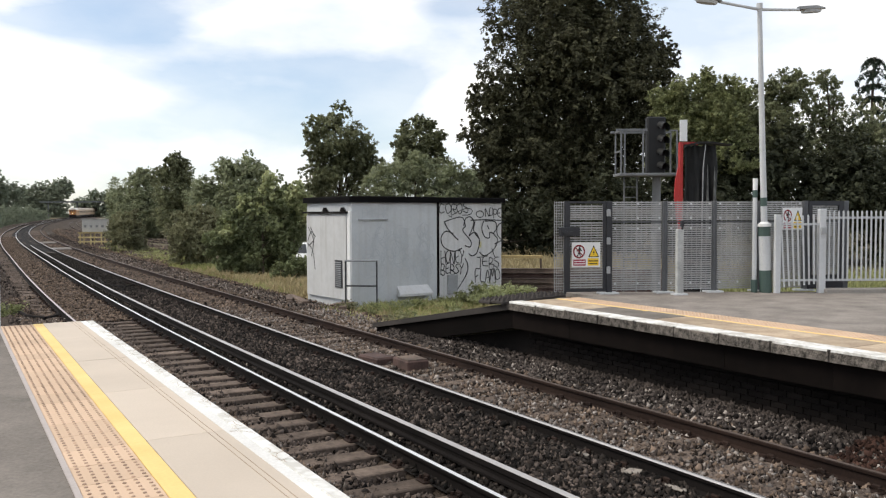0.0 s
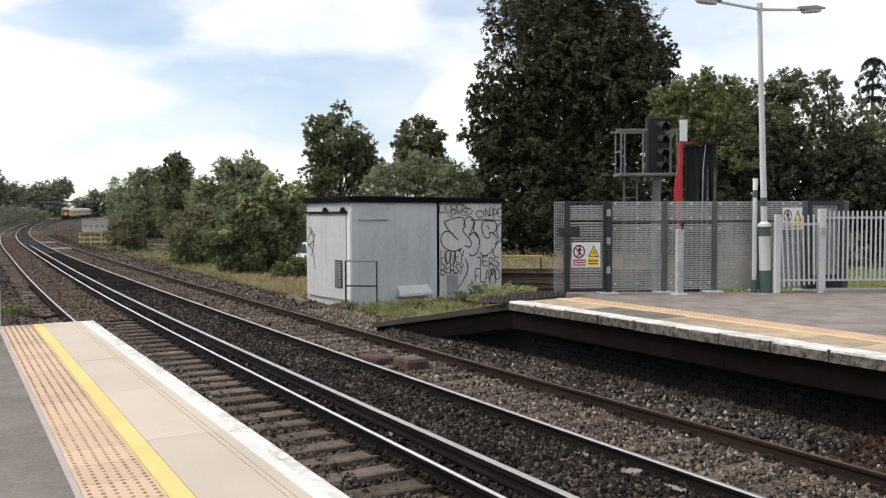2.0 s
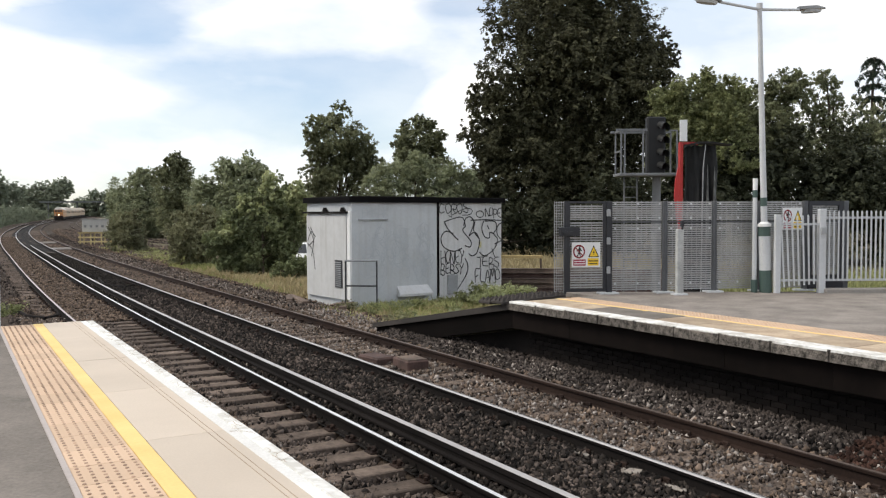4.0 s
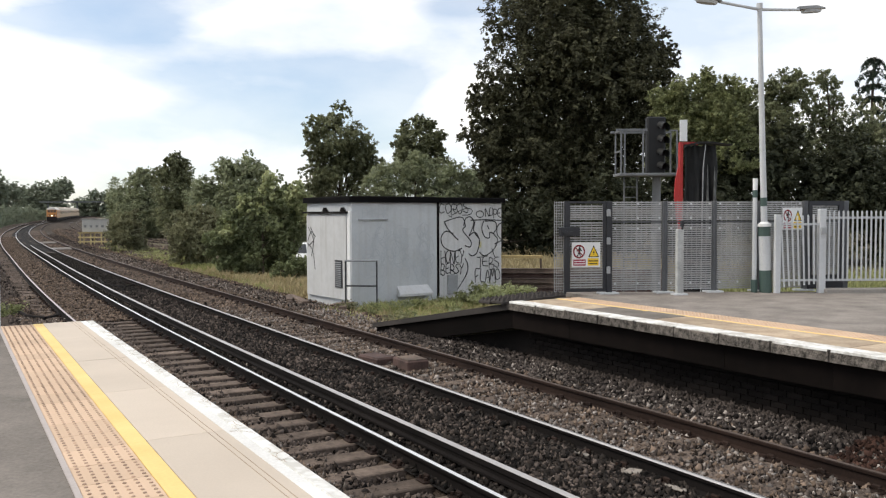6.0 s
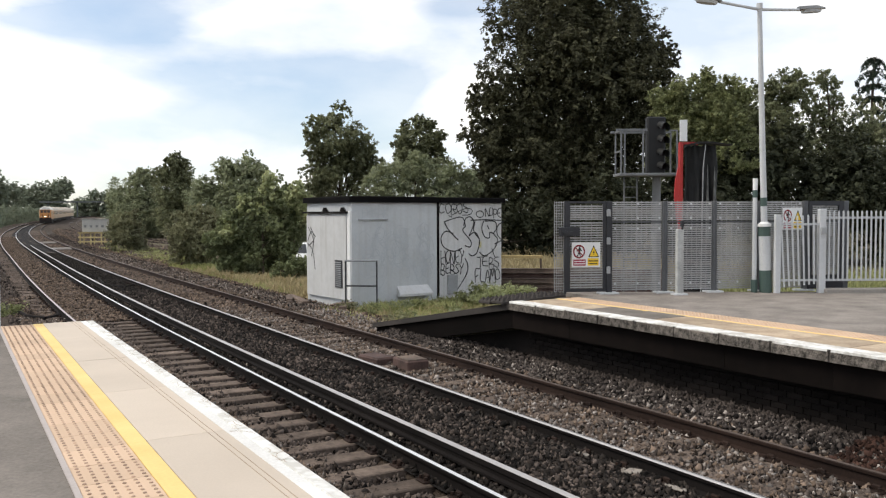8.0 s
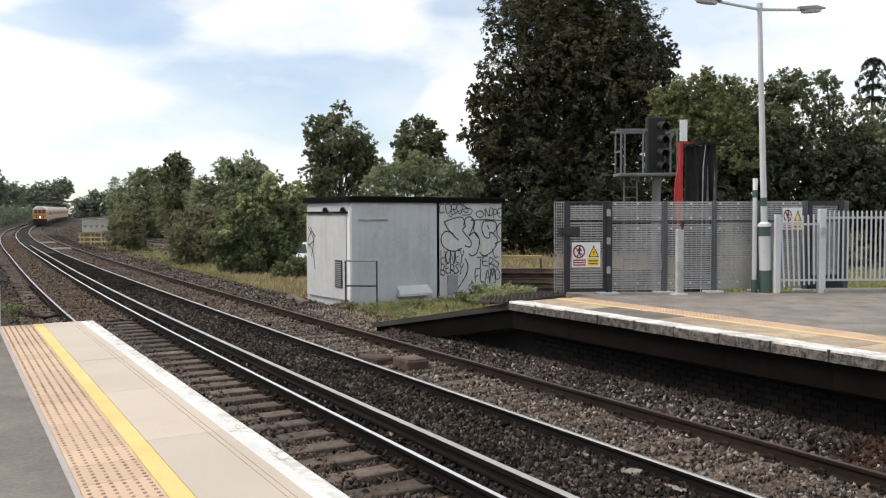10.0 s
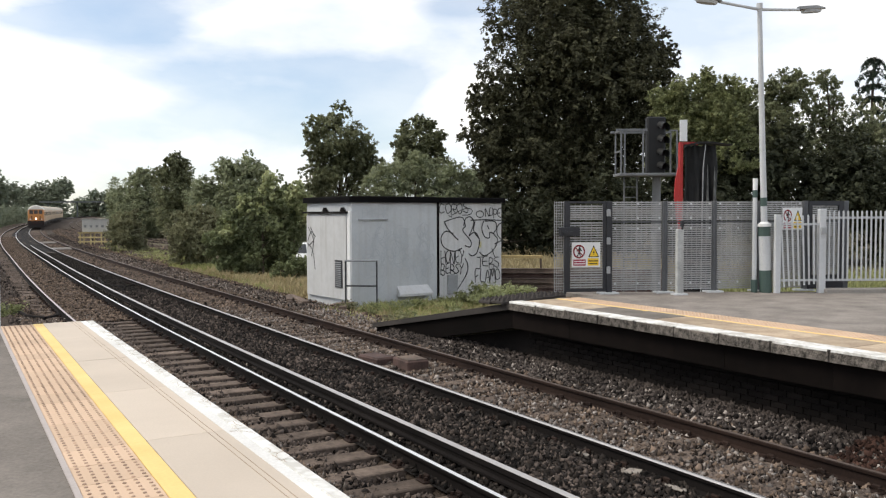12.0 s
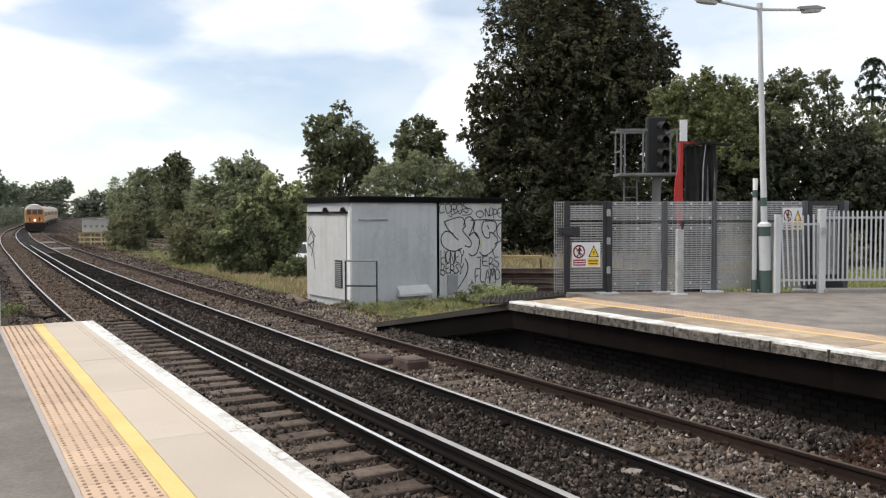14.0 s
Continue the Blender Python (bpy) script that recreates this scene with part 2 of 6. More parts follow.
MAT = dict(
    ballast=surface("ballast_stone", (0.132, 0.105, 0.09), (0.013, 0.010, 0.009), 9, 30, 0.9, bump=0.4, island=0.95, spread=0.9, spec=0.12),
    ballast_pale=surface("pale_stone", (0.36, 0.32, 0.29), (0.10, 0.085, 0.075), 9, 30, 0.9, bump=0.4, island=0.7, spread=0.9, spec=0.12),
    ballast_brown=surface("brown_stone", (0.21, 0.155, 0.118), (0.05, 0.037, 0.029), 9, 30, 0.9, bump=0.4, island=0.8, spread=0.9, spec=0.12),
    # stones by the wall: soot and the platform's shade in one darker colour
    ballast_sooty_shaded=surface("sooty_shaded_stone", (0.094, 0.078, 0.070), (0.010, 0.008, 0.0075), 9, 30, 0.9, bump=0.4, island=0.95, spread=0.9, spec=0.12),
    ballast_dark=surface("ballast_oily", (0.036, 0.030, 0.026), (0.006, 0.005, 0.0045), 9, 30, 0.85, bump=0.4, island=0.9, spread=0.9, spec=0.12),
    ballast_rust=surface("ballast_rusty", (0.075, 0.040, 0.030), (0.010, 0.006, 0.005), 9, 30, 0.9, bump=0.4, island=0.8, spread=0.9, spec=0.12),
    ballast_bed=surface("ballast_bed", (0.095, 0.073, 0.057), (0.022, 0.017, 0.014), 12, 22, 0.95, bump=1.0, depth=0.06, spread=0.8, spec=0.12),
    bed_dark=surface("oily_bed", (0.022, 0.019, 0.017), (0.006, 0.005, 0.005), 12, 22, 0.8, bump=1.0, depth=0.05, spread=0.8, spec=0.12),
    earth=surface("earth", (0.175, 0.145, 0.10), (0.085, 0.078, 0.045), 14, 9, 0.95, bump=0.8, depth=0.05, spread=0.8, spec=0.12),
    rail_head=surface("polished_rail", (0.86, 0.86, 0.87), (0.70, 0.69, 0.68), 8, 40, 0.34, 0.55, bump=0.05),
    rail_dull=surface("worn_rail", (0.17, 0.135, 0.118), (0.09, 0.065, 0.052), 8, 40, 0.55, 0.3, bump=0.08),
    rail_side=surface("rusty_rail", (0.036, 0.022, 0.017), (0.014, 0.009, 0.0075), 10, 35, 0.75, bump=0.3, spec=0.12),
    rail_mid=surface("half_worn_rail", (0.60, 0.53, 0.52), (0.34, 0.28, 0.27), 60, 40, 0.45, 0.4, bump=0.05),
    rail_grey=surface("running_rail_top", (0.56, 0.54, 0.53), (0.42, 0.40, 0.39), 8, 40, 0.4, 0.4, bump=0.05),
    conductor=surface("conductor_top", (0.50, 0.48, 0.47), (0.36, 0.34, 0.33), 8, 30, 0.45, 0.3, bump=0.08),
    black_iron=surface("black_iron", (0.016, 0.013, 0.012), (0.008, 0.007, 0.007), 8, 30, 0.85, 0.0, bump=0.3, spec=0.1),
    sleeper=surface("weathered_timber", (0.205, 0.158, 0.128), (0.045, 0.034, 0.028), 60, 24, 0.9, bump=0.7, depth=0.014, obj=0.35, spread=0.75, spec=0.12),
    ceramic=surface("insulator", (0.45, 0.40, 0.34), (0.2, 0.17, 0.14), 10, 30, 0.5, bump=0.1),
    asphalt=surface("asphalt", (0.27, 0.238, 0.21), (0.105, 0.094, 0.084), 18, 38, 0.92, bump=0.6, depth=0.008, spread=0.75, spec=0.12),
    asphalt_worn=surface("worn_asphalt", (0.34, 0.30, 0.268), (0.15, 0.134, 0.12), 25, 30, 0.92, bump=0.6, depth=0.008, spread=0.7, spec=0.12),
    slab=surface("paving_slab", (0.61, 0.52, 0.43), (0.50, 0.425, 0.35), 14, 60, 0.85, bump=0.15, obj=0.05, spread=0.8),
    slab_old=surface("worn_paving", (0.53, 0.42, 0.30), (0.27, 0.195, 0.135), 40, 30, 0.88, bump=0.2, obj=0.22, spread=0.6),
    tactile=surface("tactile_paving", (0.64, 0.46, 0.325), (0.53, 0.375, 0.26), 8, 90, 0.8, bump=0.15, obj=0.08, spread=0.8),
    # browner than the slabs: the studs' small shadows are in this colour
    blister=surface("shaded_blister", (0.46, 0.32, 0.23), (0.34, 0.235, 0.17), 8, 90, 0.8, bump=0.1, island=0.3),
    edging=surface("edging_concrete", (0.50, 0.44, 0.42), (0.36, 0.32, 0.30), 14, 40, 0.9, bump=0.2, spread=0.8),
    white_paint=surface("white_line", (0.80, 0.79, 0.77), (0.58, 0.56, 0.53), 14, 45, 0.7, bump=0.15, spread=0.5),
    worn_white=surface("worn_white", (0.84, 0.83, 0.80), (0.50, 0.47, 0.43), 30, 16, 0.8, bump=0.4, spread=0.28),
    scuffed_white=surface("scuffed_white", (0.78, 0.77, 0.75), (0.55, 0.53, 0.49), 40, 14, 0.75, bump=0.3, spread=0.25),
    stained_stone=surface("stained_stone", (0.19, 0.165, 0.143), (0.024, 0.021, 0.018), 130, 40, 0.9, bump=0.7, depth=0.02, spread=0.4, obj=0.2),
    yellow_paint=surface("yellow_line", (0.84, 0.62, 0.25), (0.74, 0.50, 0.18), 20, 45, 0.7, bump=0.1, spread=0.6),
    # soot, plus the shade of wall and recess, put into near-black colours
    wall_dark=surface("sooty_shaded_panel", (0.0105, 0.0075, 0.0065), (0.002, 0.0015, 0.0013), 16, 7, 0.9, bump=0.4, obj=0.35, spread=0.8, spec=0.08),
    sooty_shaded_brick=surface("sooty_shaded_brick", (0.019, 0.0155, 0.014), (0.006, 0.005, 0.0046), 16, 7, 0.9, bump=0.4, obj=0.3, spread=0.8, spec=0.1),
    mortar=surface("sooty_shaded_mortar", (0.022, 0.018, 0.0165), (0.008, 0.007, 0.0064), 10, 30, 0.95, bump=0.3, spec=0.1),
    concrete=surface("concrete", (0.36, 0.33, 0.30), (0.22, 0.20, 0.18), 10, 30, 0.9, bump=0.3, spread=0.7),
    hut_white=surface("hut_paint", (0.68, 0.675, 0.675), (0.50, 0.495, 0.49), 14, 20, 0.6, bump=0.1, spread=0.9, streak=0.3),
    door_white=surface("door_paint", (0.585, 0.585, 0.59), (0.46, 0.46, 0.455), 22, 8, 0.55, bump=0.1, spread=0.8, streak=0.3),
    signal_grey=surface("dull_steel", (0.24, 0.245, 0.25), (0.15, 0.155, 0.16), 12, 40, 0.7, 0.2, bump=0.1),
    hut_grey=surface("overpainted_panel", (0.60, 0.62, 0.64), (0.47, 0.48, 0.495), 18, 12, 0.6, bump=0.1, spread=0.9, streak=0.2),
    hut_roof=surface("bitumen_roof", (0.010, 0.009, 0.0095), (0.005, 0.0045, 0.005), 10, 30, 0.9, bump=0.4, spec=0.05),
    spray=surface("black_spray_paint", (0.018, 0.018, 0.02), (0.05, 0.05, 0.05), 12, 40, 0.6, bump=0),
    faded_spray=surface("faded_spray_paint", (0.54, 0.565, 0.59), (0.45, 0.47, 0.49), 30, 40, 0.65, bump=0),
    grey_steel=surface("galvanised", (0.42, 0.43, 0.44), (0.28, 0.285, 0.29), 12, 40, 0.55, 0.3, bump=0.1),
    mesh_steel=surface("mesh_steel", (0.44, 0.435, 0.43), (0.30, 0.30, 0.295), 12, 40, 0.55, 0.3, bump=0.1),
    post_steel=surface("grey_post_paint", (0.11, 0.113, 0.12), (0.06, 0.062, 0.066), 12, 40, 0.55, bump=0.1),
    worn_steel=surface("worn_galvanised", (0.50, 0.51, 0.50), (0.33, 0.335, 0.33), 60, 25, 0.6, bump=0.1, spread=0.5, streak=0.4),
    pale_steel=surface("pale_grey_paint", (0.60, 0.61, 0.62), (0.46, 0.47, 0.48), 12, 40, 0.5, bump=0.05),
    dark_post=surface("dark_paint", (0.035, 0.037, 0.043), (0.02, 0.02, 0.024), 12, 40, 0.5, bump=0.1),
    green_paint=surface("green_paint", (0.072, 0.112, 0.098), (0.05, 0.08, 0.07), 12, 40, 0.55, bump=0.05),
    ring_red=surface("dark_red_print", (0.26, 0.025, 0.03), (0.18, 0.02, 0.025), 12, 40, 0.5, bump=0),
    cabinet_grey=surface("cabinet_paint", (0.50, 0.49, 0.46), (0.38, 0.37, 0.35), 14, 20, 0.7, bump=0.1, streak=0.2),
    red_paint=surface("red_paint", (0.50, 0.035, 0.03), (0.32, 0.025, 0.025), 12, 40, 0.5, bump=0.05),
    red_sign=surface("red_sign", (0.45, 0.04, 0.07), None, 12, 40, 0.5, bump=0),
    yellow_sign=surface("yellow_sign", (0.85, 0.58, 0.03), (0.78, 0.5, 0.03), 12, 40, 0.5, bump=0),
    faded_yellow=surface("faded_yellow", (0.60, 0.55, 0.28), (0.50, 0.46, 0.26), 12, 40, 0.6, bump=0),
    white_sign=surface("white_sign", (0.80, 0.80, 0.80), (0.72, 0.72, 0.71), 12, 40, 0.4, bump=0),
    black_sign=surface("black_sign", (0.015, 0.015, 0.015), None, 12, 40, 0.5, bump=0),
    sheet_black=surface("black_sheeting", (0.022, 0.022, 0.022), (0.006, 0.006, 0.006), 30, 6, 0.75, bump=0.5, depth=0.03),
    fold_grey=surface("dusty_sheeting", (0.16, 0.165, 0.16), (0.06, 0.06, 0.06), 30, 12, 0.8, bump=0.3),
    signal_black=surface("matt_black", (0.012, 0.012, 0.013), (0.008, 0.008, 0.008), 12, 40, 0.6, bump=0.05),
    lens=surface("dark_lens", (0.03, 0.02, 0.025), None, 12, 40, 0.12, bump=0),
    pale_timber=surface("pale_timber", (0.66, 0.53, 0.26), (0.45, 0.35, 0.17), 20, 20, 0.8, bump=0.2, obj=0.15),
    timber=surface("old_timber", (0.19, 0.138, 0.108), (0.06, 0.044, 0.036), 20, 20, 0.9, bump=0.4, obj=0.2),
    red_timber=surface("reddish_timber", (0.115, 0.07, 0.06), (0.035, 0.022, 0.019), 30, 20, 0.9, bump=0.5),
    pale_scrap=surface("weathered_card", (0.30, 0.265, 0.23), (0.13, 0.115, 0.10), 60, 30, 0.9, bump=0.3),
    yellow_timber=surface("yellow_timber", (0.52, 0.40, 0.18), (0.34, 0.25, 0.12), 20, 20, 0.8, bump=0.2, obj=0.15),
    guard=surface("dark_rubber", (0.055, 0.045, 0.04), (0.025, 0.022, 0.02), 12, 40, 0.85, bump=0.2),
    bark=surface("bark", (0.10, 0.075, 0.055), (0.04, 0.03, 0.022), 30, 12, 0.95, bump=0.8, depth=0.03),
    leaf_dark=leaf_material("dark_leaves", (0.165, 0.162, 0.094), (0.019, 0.020, 0.0128), 0.32),
    leaf_olive=leaf_material("olive_leaves", (0.35, 0.365, 0.21), (0.105, 0.115, 0.07), 0.5),
    leaf_deep=leaf_material("deep_green_leaves", (0.085, 0.092, 0.052), (0.03, 0.034, 0.022), 0.25),
    leaf_mid=leaf_material("green_leaves", (0.33, 0.365, 0.19), (0.1, 0.118, 0.066), 0.5),
    leaf_light=leaf_material("light_green_leaves", (0.42, 0.44, 0.215), (0.095, 0.11, 0.056), 0.48),
    leaf_blue=leaf_material("needles", (0.05, 0.075, 0.05), (0.02, 0.03, 0.022), 0.15),
    leaf_soft=leaf_material("soft_green_leaves", (0.44, 0.47, 0.29), (0.19, 0.21, 0.135), 0.48),
    leaf_pale=leaf_material("pale_leaves", (0.6, 0.62, 0.36), (0.3, 0.33, 0.17), 0.5),
    # far leaves lifted paler so that their colour carries the aerial haze
    leaf_far=leaf_material("haze_tinted_leaves", (0.36, 0.40, 0.29), (0.22, 0.245, 0.185), 0.4),
    leaf_brown=leaf_material("brown_green_leaves", (0.38, 0.375, 0.22), (0.13, 0.13, 0.08), 0.42),
    grass=leaf_material("grass", (0.50, 0.49, 0.21), (0.19, 0.20, 0.08), 0.4),
    fresh_grass=leaf_material("fresh_grass", (0.47, 0.48, 0.22), (0.22, 0.235, 0.10), 0.4),
    dry_grass=leaf_material("dry_grass", (0.60, 0.50, 0.30), (0.30, 0.25, 0.14), 0.4),
    loco_orange=surface("loco_paint", (0.63, 0.36, 0.19), (0.50, 0.28, 0.14), 6, 20, 0.45, bump=0.03),
    loco_yellow=surface("warning_yellow", (0.62, 0.275, 0.085), (0.47, 0.20, 0.06), 6, 20, 0.45, bump=0.03),
    loco_roof=surface("pale_roof", (0.80, 0.76, 0.70), (0.66, 0.62, 0.56), 6, 20, 0.6, bump=0.05),
    coach_roof=surface("coach_roof", (0.58, 0.50, 0.40), (0.44, 0.37, 0.29), 6, 20, 0.6, bump=0.05),
    coach=surface("coach_paint", (0.55, 0.40, 0.26), (0.44, 0.31, 0.20), 6, 20, 0.45, bump=0.03),
    underframe=surface("underframe", (0.03, 0.024, 0.022), (0.015, 0.012, 0.012), 6, 20, 0.8, bump=0.1),
    window_glass=surface("dark_glass", (0.06, 0.062, 0.065), None, 6, 20, 0.1, bump=0),
    coach_glass=surface("coach_glass", (0.24, 0.20, 0.16), (0.18, 0.15, 0.12), 6, 20, 0.25, bump=0),
    windscreen=surface("cab_glass", (0.11, 0.085, 0.075), (0.06, 0.05, 0.045), 6, 20, 0.2, bump=0),
    soiled_red=surface("soiled_red", (0.045, 0.022, 0.019), (0.02, 0.013, 0.012), 6, 20, 0.8, bump=0.1),
    headlight=glow_material("headlight", (1.0, 0.88, 0.68), 5.0),
    # footbridge steel greyed towards the distance haze
    haze_steel=surface("haze_tinted_steel", (0.12, 0.13, 0.13), (0.08, 0.085, 0.085), 6, 20, 0.8, bump=0),
)


# ---- building helpers ----
class Shape:
    """Collects boxes, tubes and sweeps into one mesh."""

    def __init__(self):
        self.v, self.f, self.k, self.n = [], [], [], 0

    def add(self, verts, faces, k=0):
        self.v.append(np.asarray(verts, float).reshape(-1, 3))
        self.f += [tuple(i + self.n for i in q) for q in faces]
        self.k += [k] * len(faces)
        self.n += len(self.v[-1])
        return self

    def box(self, a, b, k=0, m=None, bevel=0.0):
        (x0, y0, z0), (x1, y1, z1) = a, b
        if bevel:
            c = bevel
            ring = [(x0 + c, y0), (x1 - c, y0), (x1, y0 + c), (x1, y1 - c), (x1 - c, y1), (x0 + c, y1), (x0, y1 - c), (x0, y0 + c)]
            top = [(x0 + c, y0 + c), (x1 - c, y0 + c), (x1 - c, y0 + c), (x1 - c, y1 - c), (x1 - c, y1 - c), (x0 + c, y1 - c), (x0 + c, y1 - c), (x0 + c, y0 + c)]
            v = [(x, y, z0) for x, y in ring] + [(x, y, z1 - c) for x, y in ring] + [(x, y, z1) for x, y in (top[0], top[1], top[3], top[5])]
            f = [(7, 6, 5, 4, 3, 2, 1, 0)] + [(i, (i + 1) % 8, 8 + (i + 1) % 8, 8 + i) for i in range(8)]
            f += [(8, 9, 17, 16), (9, 10, 17), (10, 11, 18, 17), (11, 12, 18), (12, 13, 19, 18), (13, 14, 19), (14, 15, 16, 19), (15, 8, 16), (16, 17, 18, 19)]
        else:
            v = [(x0, y0, z0), (x1, y0, z0), (x1, y1, z0), (x0, y1, z0), (x0, y0, z1), (x1, y0, z1), (x1, y1, z1), (x0, y1, z1)]
            f = [(3, 2, 1, 0), (4, 5, 6, 7), (0, 1, 5, 4), (1, 2, 6, 5), (2, 3, 7, 6), (3, 0, 4, 7)]
        if m is not None:
            v = [m @ Vector(p) for p in v]
        return self.add(v, f, k)

    def tube(self, a, b, r0, r1=None, sides=10, k=0, m=None):
        a, b = Vector(a), Vector(b)
        r1 = r0 if r1 is None else r1
        q = (b - a).to_track_quat("Z", "Y")
        v = []
        for c, r in ((a, r0), (b, r1)):
            v += [c + q @ Vector((r * math.cos(2 * math.pi * i / sides), r * math.sin(2 * math.pi * i / sides), 0)) for i in range(sides)]
        f = [(i, (i + 1) % sides, sides + (i + 1) % sides, sides + i) for i in range(sides)]
        f += [tuple(range(sides))[::-1], tuple(range(sides, 2 * sides))]
        if m is not None:
            v = [m @ p for p in v]
        return self.add(v, f, k)

    def sweep(self, profile, stations, closed=True, k=0, kinds=None):
        """profile: (side, up) points; stations: (x, y, z, heading) along a plan."""
        npf = len(profile)
        v = [(x + o * math.cos(h), y - o * math.sin(h), z + u) for x, y, z, h in stations for o, u in profile]
        m = npf if closed else npf - 1
        for s in range(len(stations) - 1):
            for i in range(m):
                j = (i + 1) % npf
                self.f.append((self.n + s * npf + i, self.n + s * npf + j, self.n + (s + 1) * npf + j, self.n + (s + 1) * npf + i))
                self.k.append(kinds[i] if kinds else k)
        if closed:
            self.f += [tuple(self.n + i for i in range(npf))[::-1], tuple(self.n + (len(stations) - 1) * npf + i for i in range(npf))]
            self.k += [k, k]
        self.v.append(np.array(v))
        self.n += len(v)
        return self

    def mesh(self, name, *materials, smooth=False):
        me = bpy.data.meshes.new(name)
        me.from_pydata(np.concatenate(self.v).tolist(), [], self.f)
        for mat in materials:
            me.materials.append(MAT[mat])
        me.polygons.foreach_set("material_index", self.k)
        if smooth:
            me.polygons.foreach_set("use_smooth", [True] * len(me.polygons))
        me.update()
        return me


def part(name, shape, material, parent=None, label="", m=None, smooth=False):
    """One mesh object, under a thing or a part if one is given."""
    mats = (material,) if isinstance(material, str) else material
    ob = new(name, shape.mesh(name, *mats, smooth=smooth) if isinstance(shape, Shape) else shape)
    if parent is not None:
        ob.parent = parent
    if m is not None:
        ob.matrix_basis = m
    if label:
        ob["label"] = label
    return ob


def thing(name, m, label, category, group="", kind=""):
    ob = new(name)
    ob.matrix_basis = m
    ob.empty_display_size = 0.2
    return tagged(ob, label, category, group, kind)


def fast_mesh(name, verts, faces, material):
    """A mesh from arrays; all faces with the same number of corners."""
    me = bpy.data.meshes.new(name)
    nf, c = faces.shape
    me.vertices.add(len(verts))
    me.vertices.foreach_set("co", np.ascontiguousarray(verts, np.float32).ravel())
    me.loops.add(nf * c)
    me.loops.foreach_set("vertex_index", np.ascontiguousarray(faces, np.int32).ravel())
    me.polygons.add(nf)
    me.polygons.foreach_set("loop_start", np.arange(nf, dtype=np.int32) * c)
    me.update(calc_edges=True)
    me.materials.append(MAT[material])
    return me


# ---- plan of the line: two tracks, bending to the right in the distance ----
SPACING, GAUGE = 3.42, 1.505
LINE = (6.826, 0.5535, 2.131, 1.3177, -0.4243, 0.0392)


def line_x(y):
    """Centre of the far track at y."""
    q = min(y, 470.0) / 100
    x = sum(c * q ** i for i, c in enumerate(LINE))
    if y > 470:
        x += (y - 470) / 100 * sum(i * c * q ** (i - 1) for i, c in enumerate(LINE) if i)
    return x


def closing(y):
    """How much nearer together the tracks lie than at the platforms."""
    q = max(0.0, min(1.0, (y - 16.0) / 46.0))
    return 0.42 * q * q * (3 - 2 * q)


def climb(y):
    """The line and its surroundings rise gently beyond 150 m."""
    return 0.0047 * max(0.0, min(y, 500.0) - 150.0)


def station(y, side=0.0, z=0.0):
    z += climb(y)
    side += closing(y) * max(0.0, min(1.0, (-side - 0.75) / 1.25))
    h = math.atan2(line_x(y + 0.5) - line_x(y - 0.5), 1.0)
    return (line_x(y) + side * math.cos(h), y - side * math.sin(h), z, h)


def stations(y0, y1, side=0.0, z=0.0, step=None):
    ys, y = [], y0
    while y < y1:
        ys.append(y)
        y += step or (1.0 if y < 30 else 2.5 if y < 120 else 6.0)
    return [station(q, side, z) for q in ys + [y1]]


# ---- ground and ballast ----
def build_ground():
    xs = np.concatenate([np.linspace(-2500, -60, 12), np.linspace(-40, 80, 81), np.linspace(110, 2500, 12)])
    ys = np.concatenate([np.linspace(-1500, -40, 8), np.linspace(-20, 130, 101), np.linspace(150, 500, 15), np.linspace(600, 4000, 10)])
    v = []
    for y in ys:
        for x in xs:
            w = max(0.0, min(1.0, (x - line_x(y) - 4.0) / 4.0)) if -30 < y < 400 else 0.0
            v.append((x, y, climb(y) - 0.42 + 0.2 * w + (0.09 * w * noise.noise((x * 0.35, y * 0.35, 0)))))
    nx = len(xs)
    f = [(j * nx + i, j * nx + i + 1, (j + 1) * nx + i + 1, (j + 1) * nx + i) for j in range(len(ys) - 1) for i in range(nx - 1)]
    tagged(part("ground", Shape().add(v, f), "earth", smooth=True), "rough earth and grass beside the railway", "ground", kind="structure")
    bed = [(-7.5, -0.4), (-6.6, -0.2), (-5.3, -0.20), (-3.45, -0.205), (-3.2, -0.26), (-2.82, -0.26), (-2.74, -0.20), (2.0, -0.20), (2.5, -0.25), (3.4, -0.32)]
    tagged(part("ballast_bed", Shape().sweep(bed, stations(-14, 490), closed=False), "ballast_bed", smooth=True),
           "brown-grey stone ballast bed under two tracks", "ballast", kind="structure")
    cess = [(3.3, -0.31), (5.0, -0.27), (13.0, -0.25)]
    tagged(part("cess", Shape().sweep(cess, stations(56, 490), closed=False), "ballast_bed", smooth=True),
           "brown dirty ballast beside the line", "ballast", kind="structure")
    six = [(-2.78, -0.158), (-2.55, -0.15), (-0.95, -0.15), (-0.72, -0.158)]
    tagged(part("oily_strip", Shape().sweep(six, stations(-14, 200), closed=False), "bed_dark"),
           "blackened oily ballast between the two tracks", "ballast", kind="structure")


def build_berm():
    """Ballast heaped against the far platform's wall."""
    line = stations(-14, 15.4, 0, 0) + [station(17.2, 0, -0.16)]
    tagged(part("ballast_berm", Shape().sweep([(0.78, -0.205), (1.0, -0.185), (1.3, -0.11), (1.62, -0.035), (2.2, -0.02)], line, closed=False), "ballast_bed", smooth=True),
           "ballast heaped against the platform wall", "ballast", kind="structure")


def stone_field(name, label, count, place, material, seed, size=(0.020, 0.040)):
    """Many loose stones in one mesh: jittered angular blocks."""
    rng = np.random.RandomState(seed)
